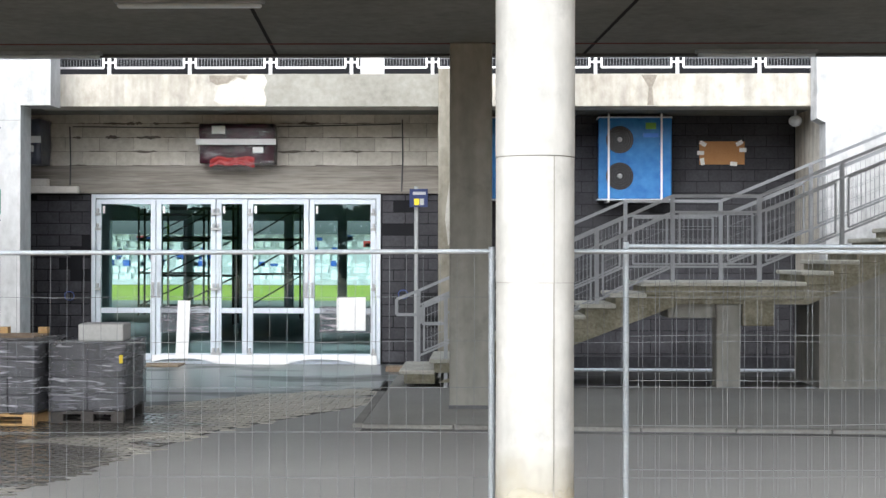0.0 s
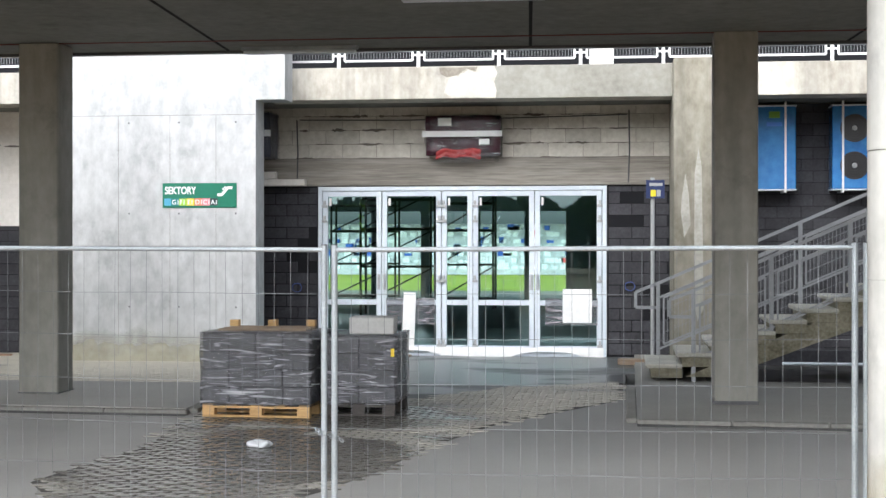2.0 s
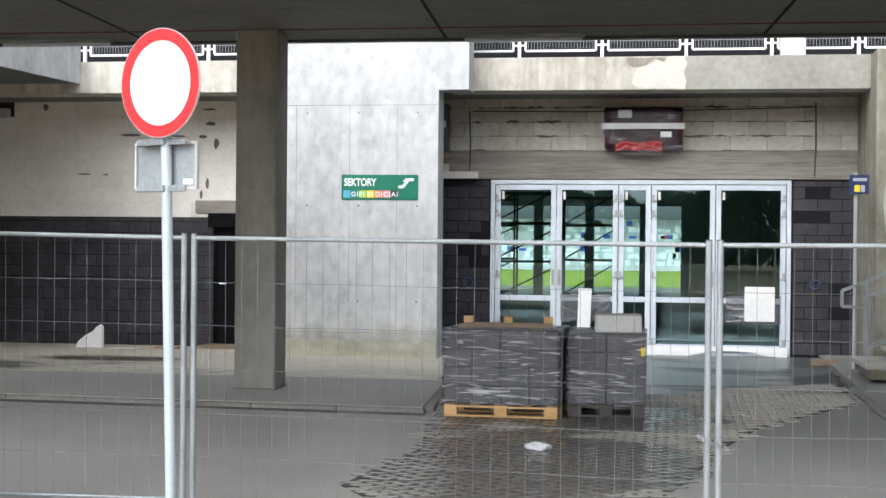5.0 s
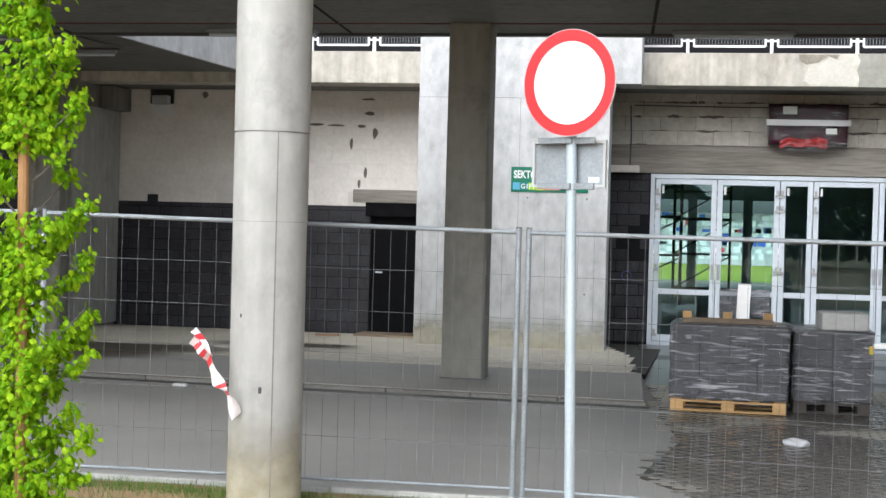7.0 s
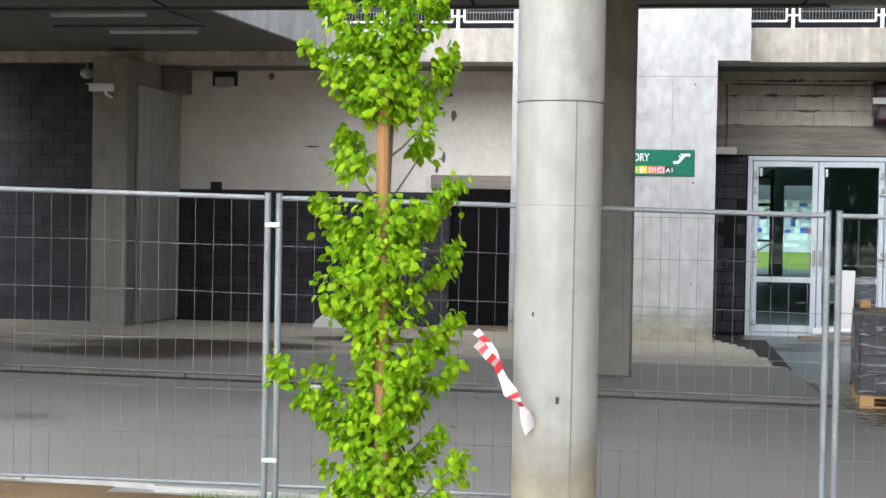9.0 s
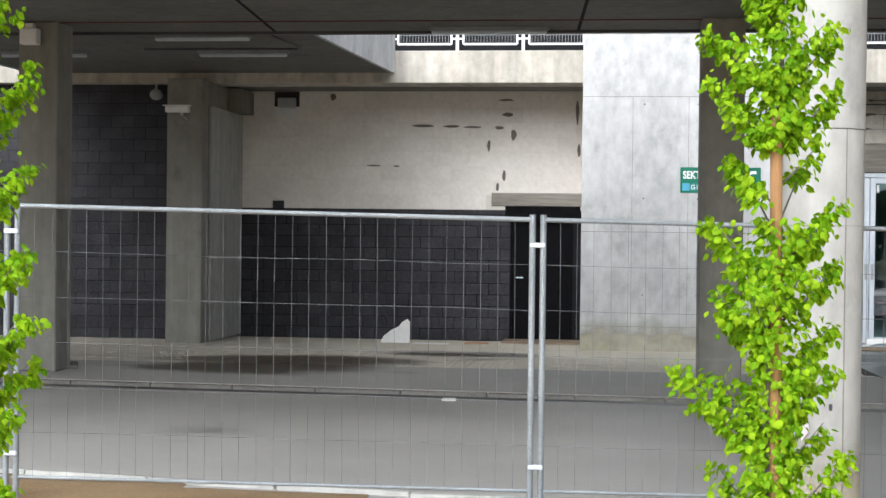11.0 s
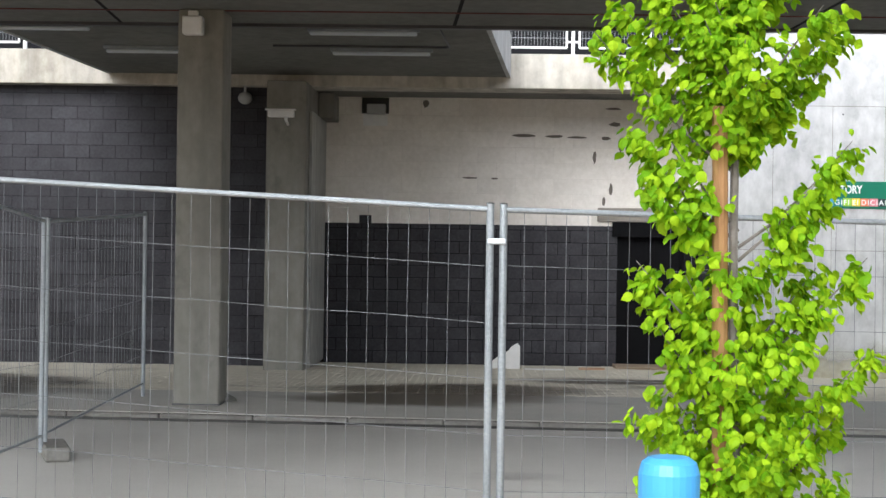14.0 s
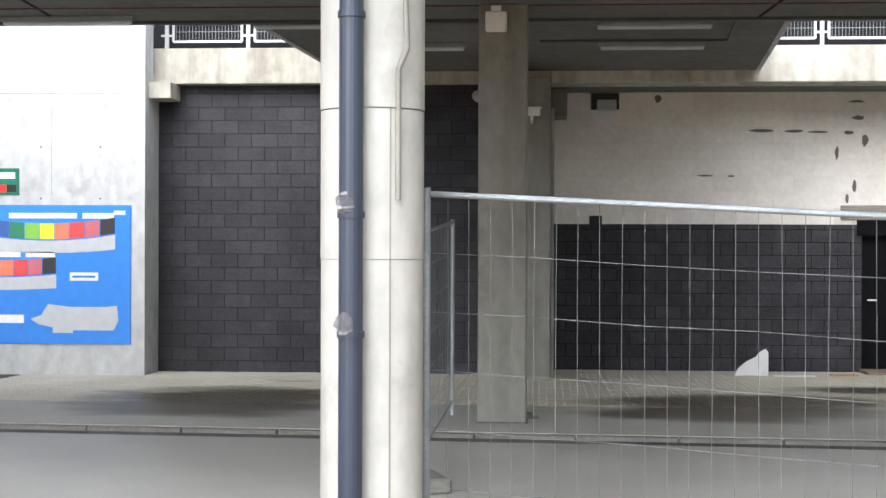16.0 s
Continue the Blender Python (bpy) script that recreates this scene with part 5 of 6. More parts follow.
TIPS_SLIM = ((-0.48, 1.25), (0.37, 0.85), (-0.30, 2.58), (-0.33, 2.85), (0.31, 2.02), (0.30, 2.58), (0.28, 2.82), (-0.31, 1.95), (-0.28, 1.60), (0.31, 1.75), (0.25, 1.20), (-0.22, 1.05), (0.20, 2.30), (-0.22, 2.25),
             (-0.25, 0.75), (0.30, 0.60), (-0.20, 3.2), (0.22, 3.3), (-0.18, 3.6), (0.15, 3.8), (0.28, 1.45))
TIPS_BUSHY = ((-0.52, 2.53), (-0.34, 2.72), (-0.43, 2.66), (-0.38, 2.18), (-0.34, 2.04), (-0.36, 1.74), (-0.33, 1.24), (-0.30, 1.02), (0.39, 2.64), (0.35, 2.48), (0.40, 2.17), (0.44, 1.76), (0.45, 1.46), (0.40, 1.22), (0.34, 0.98),
              (0.30, 1.95), (-0.30, 1.52), (0.26, 1.62), (-0.24, 2.9), (0.30, 2.95), (-0.30, 3.2), (0.28, 3.3), (-0.18, 3.6), (0.16, 3.7), (-0.30, 0.72), (0.34, 0.66), (-0.16, 1.34), (0.20, 1.30), (0.14, 2.8))
tree(-7.84, 7.5, 4.3, 3, "slim young tree with fresh bright green leaves", TIPS_SLIM, (1.95, 2.28), (-0.01, -0.05), 2.42)
tree(-11.77, 7.15, 4.2, 8, "bushy young tree with fresh bright green leaves", TIPS_BUSHY, (1.72, 2.12), (-0.075, -0.04), 2.28)

# ---- recess door, lamps, cameras ----
DOOR_K = plain("black_door_paint", (0.005, 0.005, 0.006), 0.8, spec=0.12)
rd = thing("steel_door", "black steel door with a small pale handle", "door", kind="structure", at=(-10.42, R + 0.02, -0.16))
part("door_leaf", B(0.03, 1.02, 0.06, 0.11, 0.03, 2.21, 0.004), DOOR_K, rd)
part("frame_side", B(0, 0.03, 0.02, 0.14, 0, 2.25), DOOR_K, rd)
part("frame_side", B(1.02, 1.08, 0.02, 0.14, 0, 2.25), DOOR_K, rd)
part("frame_head", B(0.03, 1.02, 0.02, 0.14, 2.21, 2.25), DOOR_K, rd)
bm = bmesh.new()
rod(bm, (0.10, 0.0, 1.12), (0.22, 0.0, 1.12), 0.012)
rod(bm, (0.10, 0.0, 1.12), (0.10, 0.06, 1.12), 0.01)
part("handle", bm, ALU, rd)
bm = bmesh.new()
bmesh.ops.create_grid(bm, x_segments=20, y_segments=6, size=0.5, matrix=pose(-9.87, R - 0.05, 2.08, 90) @ Matrix.Diagonal((1.3, 0.24, 1, 1)))
for v in bm.verts:
    v.co.y += 0.03 * noise.noise(v.co * 5)
solid("hanging_film", bm, DOOR_K, "dark crumpled plastic under the lintel", "film")
solid("lintel_recess", B(-10.76, -9.1, R - 0.03, R + 0.07, 2.20, 2.43, 0.01), LINTEL, "grey concrete lintel above the steel door", "lintel", kind="structure")
solid("timber_sill", B(-10.5, -9.2, 25.5, 26.2, -0.15, -0.095, 0.006), WOOD_D, "pale timber plank before the steel door", "plank")
bm = prism(bmesh.new(), [(-12.53, -0.15), (-12.02, -0.15), (-12.02, 0.22), (-12.06, 0.27), (-12.15, 0.22), (-12.20, 0.15), (-12.34, 0.08), (-12.46, -0.02)], "y", 25.2, 25.24)
solid("broken_board", bm, PAPER, "broken white board leaning on the dark wall", "board")
solid("white_board", B(-11.95, -11.35, 25.0, 25.25, -0.145, -0.12), PAPER, "flat white board lying on the paving", "board")
solid("brick_scrap", B(-11.1, -10.7, 25.2, 25.35, -0.145, -0.10), mottled("brick_scrap_clay", (0.35, 0.2, 0.12), (0.5, 0.33, 0.22)), "orange brick scrap on the paving", "brick")


def batten(x, y, z, w, parent_name="fluorescent_lamp"):
    b = thing(parent_name, "long grey fluorescent batten fixed under concrete", "lamp", "batten lamps", at=(x, y, z))
    part("housing", B(-w / 2, w / 2, -0.06, 0.06, -0.05, 0.0, 0.01), ZINC, b)
    part("diffuser", B(-w / 2 + 0.03, w / 2 - 0.03, -0.045, 0.045, -0.095, -0.051, 0.015), ALU, b)
    return b


for x, y in ((-20.6, 18.95), (-10.2, 18.95), (-4.2, 19.0), (-1.6, 15.2), (4.7, 18.95), (7.2, 15.2)):
    batten(x, y, DECK_Z, 1.5)
for x, y in ((-18.0, 19.62), (-14.1, 19.8), (-17.0, 21.6), (-14.0, 21.6)):
    batten(x, y, 4.34, 1.35)
tube("conduit", [(-18.3, 19.5, 4.325), (-13.2, 19.5, 4.325), (-13.1, 21.3, 4.325), (-13.15, 21.35, 4.325), (-15.4, 21.35, 4.325)], 0.016, DGREY)
tagged(bpy.data.objects["conduit"], "dark conduit along the bridge soffit", "conduit")

cc = thing("security_camera", "white security camera on a wall bracket", "camera", at=(-15.42, 23.92, 3.60))
part("housing", B(-0.36, 0.02, -0.32, -0.2, 0.0, 0.10, 0.012), WHITE_P, cc)
part("hood", B(-0.40, 0.04, -0.33, -0.19, 0.105, 0.12), WHITE_P, cc)
bm = bmesh.new()
rod(bm, (-0.1, 0.0, -0.08), (-0.1, -0.26, -0.04), 0.02)
rod(bm, (-0.1, -0.26, -0.04), (-0.1, -0.26, 0.0), 0.025)
part("arm", bm, WHITE_P, cc)
jb = thing("junction_box", "white junction box at the head of a pillar", "box", at=(-15.84, 18.22, 4.12))
part("body", B(-0.11, 0.11, -0.09, 0.06, -0.12, 0.08, 0.012), WHITE_P, jb)
part("cap", B(-0.05, 0.05, -0.06, 0.04, 0.085, 0.14), WHITE_P, jb)
ws = thing("vent_stub", "dark ventilation stub with white plaster round it", "vent", at=(-14.4, R, 4.02))
part("hole", B(-0.22, 0.22, -0.03, 0.02, -0.1, 0.16), BLACK_P, ws)
part("plaster", B(-0.2, 0.2, -0.008, 0.01, -0.3, -0.101), WHITE_P, ws, "rough white plaster under the stub")
part("stub", B(-0.13, 0.17, -0.2, -0.031, -0.12, 0.04, 0.01), LGREY, ws)
# downpipe on the far column
dp = thing("downpipe", "dark grey downpipe strapped to the round column", "pipe", at=(-16.235, 9.69, ROAD_Z))
bm = bmesh.new()
rod(bm, (0, 0, 0), (0, 0, 4.35), 0.058, 20)
part("pipe", bm, PIPE, dp)
for z in (0.62, 1.5, 2.06, 3.0):
    bm = bmesh.new()
    bmesh.ops.create_cone(bm, cap_ends=True, segments=20, radius1=0.066, radius2=0.066, depth=0.03, matrix=Matrix.Translation((0, 0, z)))
    part("strap", bm, PIPE, dp)
for z in (1.5, 2.06):
    bm = bmesh.new()
    bmesh.ops.create_icosphere(bm, subdivisions=2, radius=0.06, matrix=Matrix.Translation((-0.02, -0.05, z + 0.05)) @ Matrix.Diagonal((0.8, 0.5, 1, 1)))
    for v in bm.verts:
        v.co += 0.012 * noise.noise(v.co * 30) * Vector((1, 1, 1))
    part("tape_wad", bm, FILM, dp)
tube("cable", [(x - 1.08, y + 0.02, z) for x, y, z in ((-14.98, 9.74, 4.3), (-15.0, 9.735, 3.9), (-14.93, 9.745, 3.72), (-14.92, 9.745, 3.3), (-14.9, 9.75, 2.72), (-14.94, 9.735, 2.62), (-14.94, 9.735, 2.0))], 0.014, CONC_P)
tagged(bpy.data.objects["cable"], "pale cable running down the round column", "cable")

# barrier tape fluttering from the middle column
tp = thing("barrier_tape", "white and red barrier tape fluttering from the column", "tape", at=(-7.40, 9.74, 0.50))
red_film, white_film = plain("red_tape", (0.62, 0.04, 0.05), 0.35), plain("white_tape", (0.84, 0.80, 0.80), 0.35)


def ribbon(pts, half, red):
    for i, (a, b) in enumerate(zip(pts, pts[1:])):
        bm = bmesh.new()
        n = 4
        for k in range(n):
            u0, u1 = k / n, (k + 1) / n
            p, q = a.lerp(b, u0), a.lerp(b, u1)
            w0, w1 = half(i + u0), half(i + u1)
            bm.faces.new([bm.verts.new(v) for v in (p - w0, q - w1, q + w1, p + w0)])
        part("tape_stripe", bm, red_film if i in red else white_film, tp)


flow = [Vector((-0.015 - 0.17 * u - 0.16 * u ** 2, -0.06 * math.sin(u * 4), 0.55 * u + 0.03 * math.sin(u * 9))) for u in np.linspace(0, 1, 15)]
ribbon(flow, lambda s: Vector((0.024 + 0.008 * math.sin(s * 1.3), 0.02 * math.cos(s), 0.014 + 0.012 * math.cos(s * 0.8))), (3, 5, 9, 12))
tail = [Vector((-0.33 + 0.13 * u, -0.03 + 0.03 * math.sin(u * 7), 0.50 - 0.12 * u)) for u in np.linspace(0, 1, 6)]
ribbon(tail, lambda s: Vector((0.018, 0.01 * math.sin(s), 0.022)), (1, 3))

# litter
bm = bmesh.new()
bmesh.ops.create_icosphere(bm, subdivisions=3, radius=0.13, matrix=pose(-3.55, 14.3, ROAD_Z + 0.03) @ Matrix.Diagonal((1.05, 0.75, 0.3, 1)))
for v in bm.verts:
    v.co += 0.05 * Vector((noise.noise(v.co * 12), noise.noise(v.co * 9 + Vector((4, 0, 0))), 0.6 * noise.noise(v.co * 11)))
solid("plastic_bag", bm, plain("bag_film", (0.6, 0.62, 0.64), 0.2), "crumpled pale plastic bag on the wet paving", "bag")
o = solid("paper_scrap", B(-0.08, 0.08, -0.05, 0.05, 0, 0.03, 0.01), PAPER, "white paper scrap on the asphalt", "litter")
o.location = (-10.41, 16.78, ROAD_Z)
bp = thing("blue_post", "sky blue plastic marker post standing on the verge", "post", at=(-12.316, 4.69, -0.023))
BLUE_PL = plain("sky_blue_plastic", (0.07, 0.36, 0.72), 0.3)
bm = bmesh.new()
rod(bm, (0, 0, -0.3), (0, 0, 1.2), 0.054, 24)
part("shaft", bm, BLUE_PL, bp)
bm = bmesh.new()
rod(bm, (0, 0, 1.1), (0, 0, 1.255), 0.058, 28)
rod(bm, (0, 0, 1.255), (0, 0, 1.275), 0.058, 28, 0.052)
rod(bm, (0, 0, 1.275), (0, 0, 1.285), 0.052, 28, 0.038)
part("cap", bm, BLUE_PL, bp)
o = solid("orange_board", B(-0.28, 0.28, -0.09, 0.09, 0, 0.03, 0.006), mottled("orange_clay", (0.5, 0.26, 0.08), (0.65, 0.38, 0.15)), "orange board scrap on the verge", "board")
o.location = (-15.1, 10.9, verge_z(-15.1, 10.9) + 0.0)

# grass along the verge
bm = bmesh.new()
rng = random.Random(11)
for i in range(9000):
    x = rng.uniform(-9.6, -3.5)
    y = 10.3 - abs(rng.gauss(0, 0.35))
    if noise.noise(Vector((x * 0.8, y * 2, 3))) < -0.05 and rng.random() < 0.8:
        continue
    h, a = rng.uniform(0.03, 0.10), rng.uniform(0, 6.283)
    dx, dy = 0.004 * math.cos(a), 0.004 * math.sin(a)
    lx, ly = rng.gauss(0, 0.03), rng.gauss(0, 0.03)
    bm.faces.new([bm.verts.new(q) for q in ((x - dx, y - dy, verge_z(x, y) - 0.03), (x + dx, y + dy, verge_z(x, y) - 0.03), (x + lx, y + ly, verge_z(x, y) + h))])
solid("grass", bm, GRASS_M, "sparse grass along the verge edge", "grass", kind="stuff")

# chips broken out of the pale blockwork, patches on the beam
CHIP = plain("broken_block", (0.16, 0.14, 0.12), 0.95)


def chip(x, z, w, h, y=R):
    rng = random.Random(int(abs(x * 991 + z * 37)))
    n = 10
    pts = [(x + 0.5 * w * math.cos(6.283 * i / n) * rng.uniform(0.7, 1.15), z + 0.5 * h * math.sin(6.283 * i / n) * rng.uniform(0.7, 1.15)) for i in range(n)]
    o = part("chipped_patch", prism(bmesh.new(), pts, "y", y - 0.004, y + 0.02), CHIP, ob["wall_recess_top"])
    return o


ob = bpy.data.objects
for x, z, w, h in ((-11.98, 3.59, 0.46, 0.05), (-11.46, 3.58, 0.31, 0.05), (-11.10, 3.57, 0.36, 0.04), (-10.64, 3.56, 0.16, 0.06), (-10.49, 3.79, 0.19, 0.07), (-10.39, 3.44, 0.10, 0.21), (-10.82, 3.24, 0.06, 0.21), (-10.55, 2.73, 0.06, 0.21), (-10.66, 2.54, 0.06, 0.16), (-10.52, 4.04, 0.29, 0.04), (-12.83, 2.89, 0.26, 0.03), (-12.44, 2.88, 0.12, 0.03), (-13.58, 4.09, 0.11, 0.13), (-9.26, 3.17, 0.06, 0.27), (-9.18, 2.94, 0.07, 0.21), (-9.29, 3.83, 0.07, 0.41)):
    chip(x, z, w, h)


for row in (0, 1, 2, 3):
    for i in range(26):
        rng = random.Random(100 + i + 50 * row)
        x = -5.75 + 5.6 * (i + rng.random()) / 26
        z = 3.305 + 0.245 * row + rng.uniform(-0.004, 0.006)
        if -3.6 < x < -2.2 or rng.random() < (0.62, 0.3, 0.25, 0.1)[row]:
            continue
        w = rng.uniform(0.12, 0.46)
        h = rng.uniform(0.010, 0.020) if rng.random() < 0.65 else rng.uniform(0.03, 0.06)
        n = 16
        pts = [(x + 0.5 * w * math.cos(6.283 * k / n) * rng.uniform(0.85, 1.1), z + 0.5 * h * math.sin(6.283 * k / n) * rng.uniform(0.3, 1.4)) for k in range(n)]
        part("mortar_smear", prism(bmesh.new(), pts, "y", D + 0.005, D + 0.03), CHIP, ob["wall_door_top"])


def patch(parent, pts, y, mat):
    part("plaster_patch", prism(bmesh.new(), pts, "y", y - 0.003, y + 0.01), mat, parent)


PALE_PATCH = mottled("pale_plaster", (0.44, 0.42, 0.36), (0.58, 0.56, 0.50), 0.9, big=3)
DAMP = mottled("damp_stain", (0.16, 0.14, 0.11), (0.30, 0.27, 0.22), 0.8, big=3)
patch(ob["beam_door"], [(-3.06, 4.27), (-2.92, 4.19), (-2.28, 4.19), (-2.25, 4.38), (-2.32, 4.5), (-2.28, 4.65), (-2.41, 4.66), (-2.51, 4.58), (-2.67, 4.64), (-2.81, 4.52), (-2.98, 4.5)], BF, PALE_PATCH)
patch(ob["beam_door"], [(-3.14, 4.68), (-2.51, 4.68), (-2.55, 4.61), (-2.69, 4.66), (-2.83, 4.55), (-3.02, 4.52), (-3.12, 4.58)], BF, DAMP)
patch(ob["beam_cooler"], [(3.88, 4.68), (4.14, 4.68), (4.06, 4.48), (4.08, 4.19), (3.98, 4.19), (4.00, 4.48)], BF, DAMP)
GREY_RUN = mottled("grey_weathered_plaster", (0.20, 0.19, 0.16), (0.34, 0.33, 0.29), 0.85, big=1.2, small=9)
patch(ob["beam_door"], [(-2.22, 4.172), (0.61, 4.172), (0.61, 4.695), (-2.24, 4.695), (-2.19, 4.58), (-2.24, 4.44), (-2.2, 4.29)], BF, GREY_RUN)
PALE_RUN = mottled("pale_lime_run", (0.30, 0.285, 0.24), (0.50, 0.48, 0.43), 0.9, big=3, small=20)
for z0, z1, x in ((0.6, 3.3, 0.98), (1.9, 2.9, 0.78)):
    patch(ob["pilaster_door"], [(x, z0), (x + 0.1, z0 + 0.2), (x + 0.07, z1 - 0.3), (x + 0.02, z1), (x - 0.04, z1 - 0.4), (x - 0.05, z0 + 0.4)], 23.96, PALE_RUN)
tube("wall_cable", [(-5.86, D - 0.02, 3.98), (-5.84, D - 0.03, 3.4), (-5.85, D - 0.03, 2.95)], 0.012, DGREY)
tagged(bpy.data.objects["wall_cable"], "dark cable down the pale blockwork", "cable")
tube("wall_cable", [(-0.07, D - 0.03, 4.1), (-0.06, D - 0.04, 3.4), (-0.08, D - 0.04, 2.86)], 0.012, DGREY)
tagged(bpy.data.objects["wall_cable.001"], "dark cable down the pale blockwork", "cable")
tube("ceiling_cable", [(-5.8, D - 0.05, 3.98), (-4.0, D - 0.04, 3.96), (-2.0, D - 0.05, 3.98), (-0.1, D - 0.04, 4.02)], 0.01, DGREY)
tagged(bpy.data.objects["ceiling_cable"], "dark cable strung under the door bay ceiling", "cable")

# ---- behind the glass ----
wall("hall_floor", B(-18, 6, D + 0.35, 52, -0.4, -0.09), HALL, "grey concrete floor of the entrance hall")
wall("hall_ceiling", B(-18, 6, D + 0.42, 52, 3.5, 3.8), HALL, "concrete ceiling of the entrance hall")
wall("hall_wall_left", B(-18.3, -18, D + 0.4, 52, -0.4, 3.8), HALL, "concrete side wall of the entrance hall")
wall("hall_wall_right", B(6, 6.3, D + 0.7, 52, -0.4, 3.8), HALL, "concrete side wall of the entrance hall")
wall("hall_front_left", B(-18, -8, D + 0.5, D + 0.8, -0.4, 3.8), HALL, "inner concrete wall beside the doors")
wall("hall_front_right", B(0.8, 6, D + 0.66, D + 0.9, -0.4, 3.8), HALL, "inner concrete wall beside the doors")
wall("hall_wall_rear", prism(bmesh.new(), [(-18, -0.09), (-11.5, -0.09), (-11.5, 2.95), (-2.2, 2.95), (-2.2, -0.09), (6, -0.09), (6, 3.5), (-18, 3.5)], "y", 51.6, 51.95), HALL, "dark rear wall of the hall with a wide opening")
for x in (-8.6, -6.9, -5.2, -3.4):
    solid("hall_post", B(x - 0.15, x + 0.15, 50.6, 50.9, -0.09, 3.5), HALL, "concrete post at the rear of the hall", "pillar", "hall posts")
PITCH = mottled("pitch_turf", (0.24, 0.32, 0.02), (0.38, 0.46, 0.04), 0.9, big=0.2)
wall("pitch_terrace", B(-70, 70, 52, 62, -0.42, -0.09), CONC_P, "concrete terrace between hall and pitch")
solid("pitch", B(-70, 70, 62, 95, -0.42, -0.1), PITCH, "green football pitch beyond the hall", "pitch", kind="structure")
stand = thing("far_stand", "far grandstand with white and blue seats", "grandstand")
SEATS = [plain("seat_white", (0.8, 0.8, 0.8), 0.5), plain("seat_blue", (0.02, 0.09, 0.42), 0.5), plain("seat_red", (0.6, 0.05, 0.05), 0.5)]
rng = random.Random(2)
for i in range(8):
    z, y = 0.25 + i * 0.42, 96 + i * 0.5
    part("tier", B(-60, 60, y, y + 1.0, -0.1, z), CONC, stand)
    for k, m in enumerate(SEATS):
        bm = bmesh.new()
        for j in range(240):
            x = -60 + j * 0.5
            pick = 0 if i in (0, 1, 5) else (1 if rng.random() < 0.35 else 0)
            if i > 6:
                continue
            if rng.random() < 0.02:
                pick = 2
            if pick == k and rng.random() < 0.85:
                x += rng.uniform(-0.15, 0.15)
                box(bm, x, x + rng.uniform(0.28, 0.5), y + 0.1, y + 0.4, z - 0.05, z + rng.uniform(0.15, 0.42))
        if bm.faces:
            tagged(part("seat_row", bm, m, stand), kind="stuff")
        else:
            bm.free()
part("canopy", B(-60, 60, 94, 108, 5.2, 5.6), CONC_G, stand, "grey roof over the stand")


def scaffold(x, y, w=1.6):
    s = thing("scaffold", "dark steel scaffold tower inside the hall", "scaffold", "scaffold towers", at=(x, y, -0.09))
    for px in (0, w):
        for py in (0, 0.8):
            bm = bmesh.new()
            rod(bm, (px, py, 0), (px, py, 3.3), 0.032)
            part("standard", bm, DGREY, s)
    for z in (0.3, 1.3, 2.3, 3.1):
        for py in (0, 0.8):
            bm = bmesh.new()
            rod(bm, (0, py, z), (w, py, z), 0.028)
            part("ledger", bm, DGREY, s)
    for z in (0.3, 1.3, 2.3):
        bm = bmesh.new()
        rod(bm, (0, 0, z), (w, 0, z + 0.95), 0.022)
        part("brace", bm, DGREY, s)
    part("deck_board", B(0, w, 0, 0.8, 2.3, 2.35), WOOD_D, s)
    return s


scaffold(-7.2, 40, 1.9)
scaffold(-5.6, 44, 1.6)
scaffold(-9.2, 46, 2.0)

# ---- woods across the open ground, mirrored in the door glass ----
rng = random.Random(21)
verts, faces = [], []
for i in range(42000):
    x = rng.uniform(-75, 65)
    top = 5.7 + 1.3 * noise.noise(Vector((x * 0.11, 0, 0))) + 1.0 * noise.noise(Vector((x * 0.5, 3, 0)))
    z = max(0.2, top * rng.random() ** 0.75)
    y, s = -62 + rng.uniform(-3, 3), rng.uniform(0.14, 0.34)
    e = Euler((rng.uniform(0, 3), rng.uniform(0, 3), rng.uniform(0, 3))).to_matrix()
    k = len(verts)
    verts += [tuple(Vector((x, y, z)) + e @ (Vector(q) * s)) for q in ((-1, -0.4, 0), (0.2, -0.9, 0.1), (1, 0.1, 0), (0.3, 0.9, -0.1), (-0.7, 0.7, 0.1))]
    faces.append(tuple(range(k, k + 5)))
me = bpy.data.meshes.new("far_woods")
me.from_pydata(verts, [], faces)
me.materials.append(mottled("far_foliage", (0.04, 0.08, 0.02), (0.09, 0.15, 0.04), 0.9, big=0.3, small=3))
tagged(new("far_woods", me), "dark green belt of far trees beyond the ground", "woods", kind="stuff")

# ---- blocks and paving, piece by piece ----
ob = bpy.data.objects
courses(ob["wall_door_top"], -6.85, 0.62, D + 0.01, 3.305, 4.28, 0.6, 0.245, SOOTY_BLK, 0.007, 0.010)
courses(ob["wall_door_back"], -6.85, -5.5, D + 0.01, -0.1, 2.80, 0.4, 0.2, DARK, 0.014, 0.014)
courses(ob["wall_door_back"], -0.42, 0.62, D + 0.01, -0.1, 2.80, 0.4, 0.2, DARK, 0.014, 0.014)
courses(ob["wall_recess_top"], -15.2, -9.1, R, 2.13, 4.25, 0.62, 0.253, WHITE_BLK, 0.003, 0.002, skip=((-10.76, -9.1, 2.0, 2.43),))
courses(ob["wall_recess_back"], -15.2, -10.43, R, -0.15, 2.13, 0.4, 0.2, DARK, 0.010, 0.010)
courses(ob["wall_dark_back"], -21.12, -15.85, 24.92, -0.15, 4.25, 0.4, 0.2, DARK, 0.007, 0.008)
courses(ob["wall_cooler_back"], 1.24, 6.72, 26.5, -0.15, 4.25, 0.4, 0.2, DARK, 0.01, 0.01)
side = ob["wall_recess_side"]
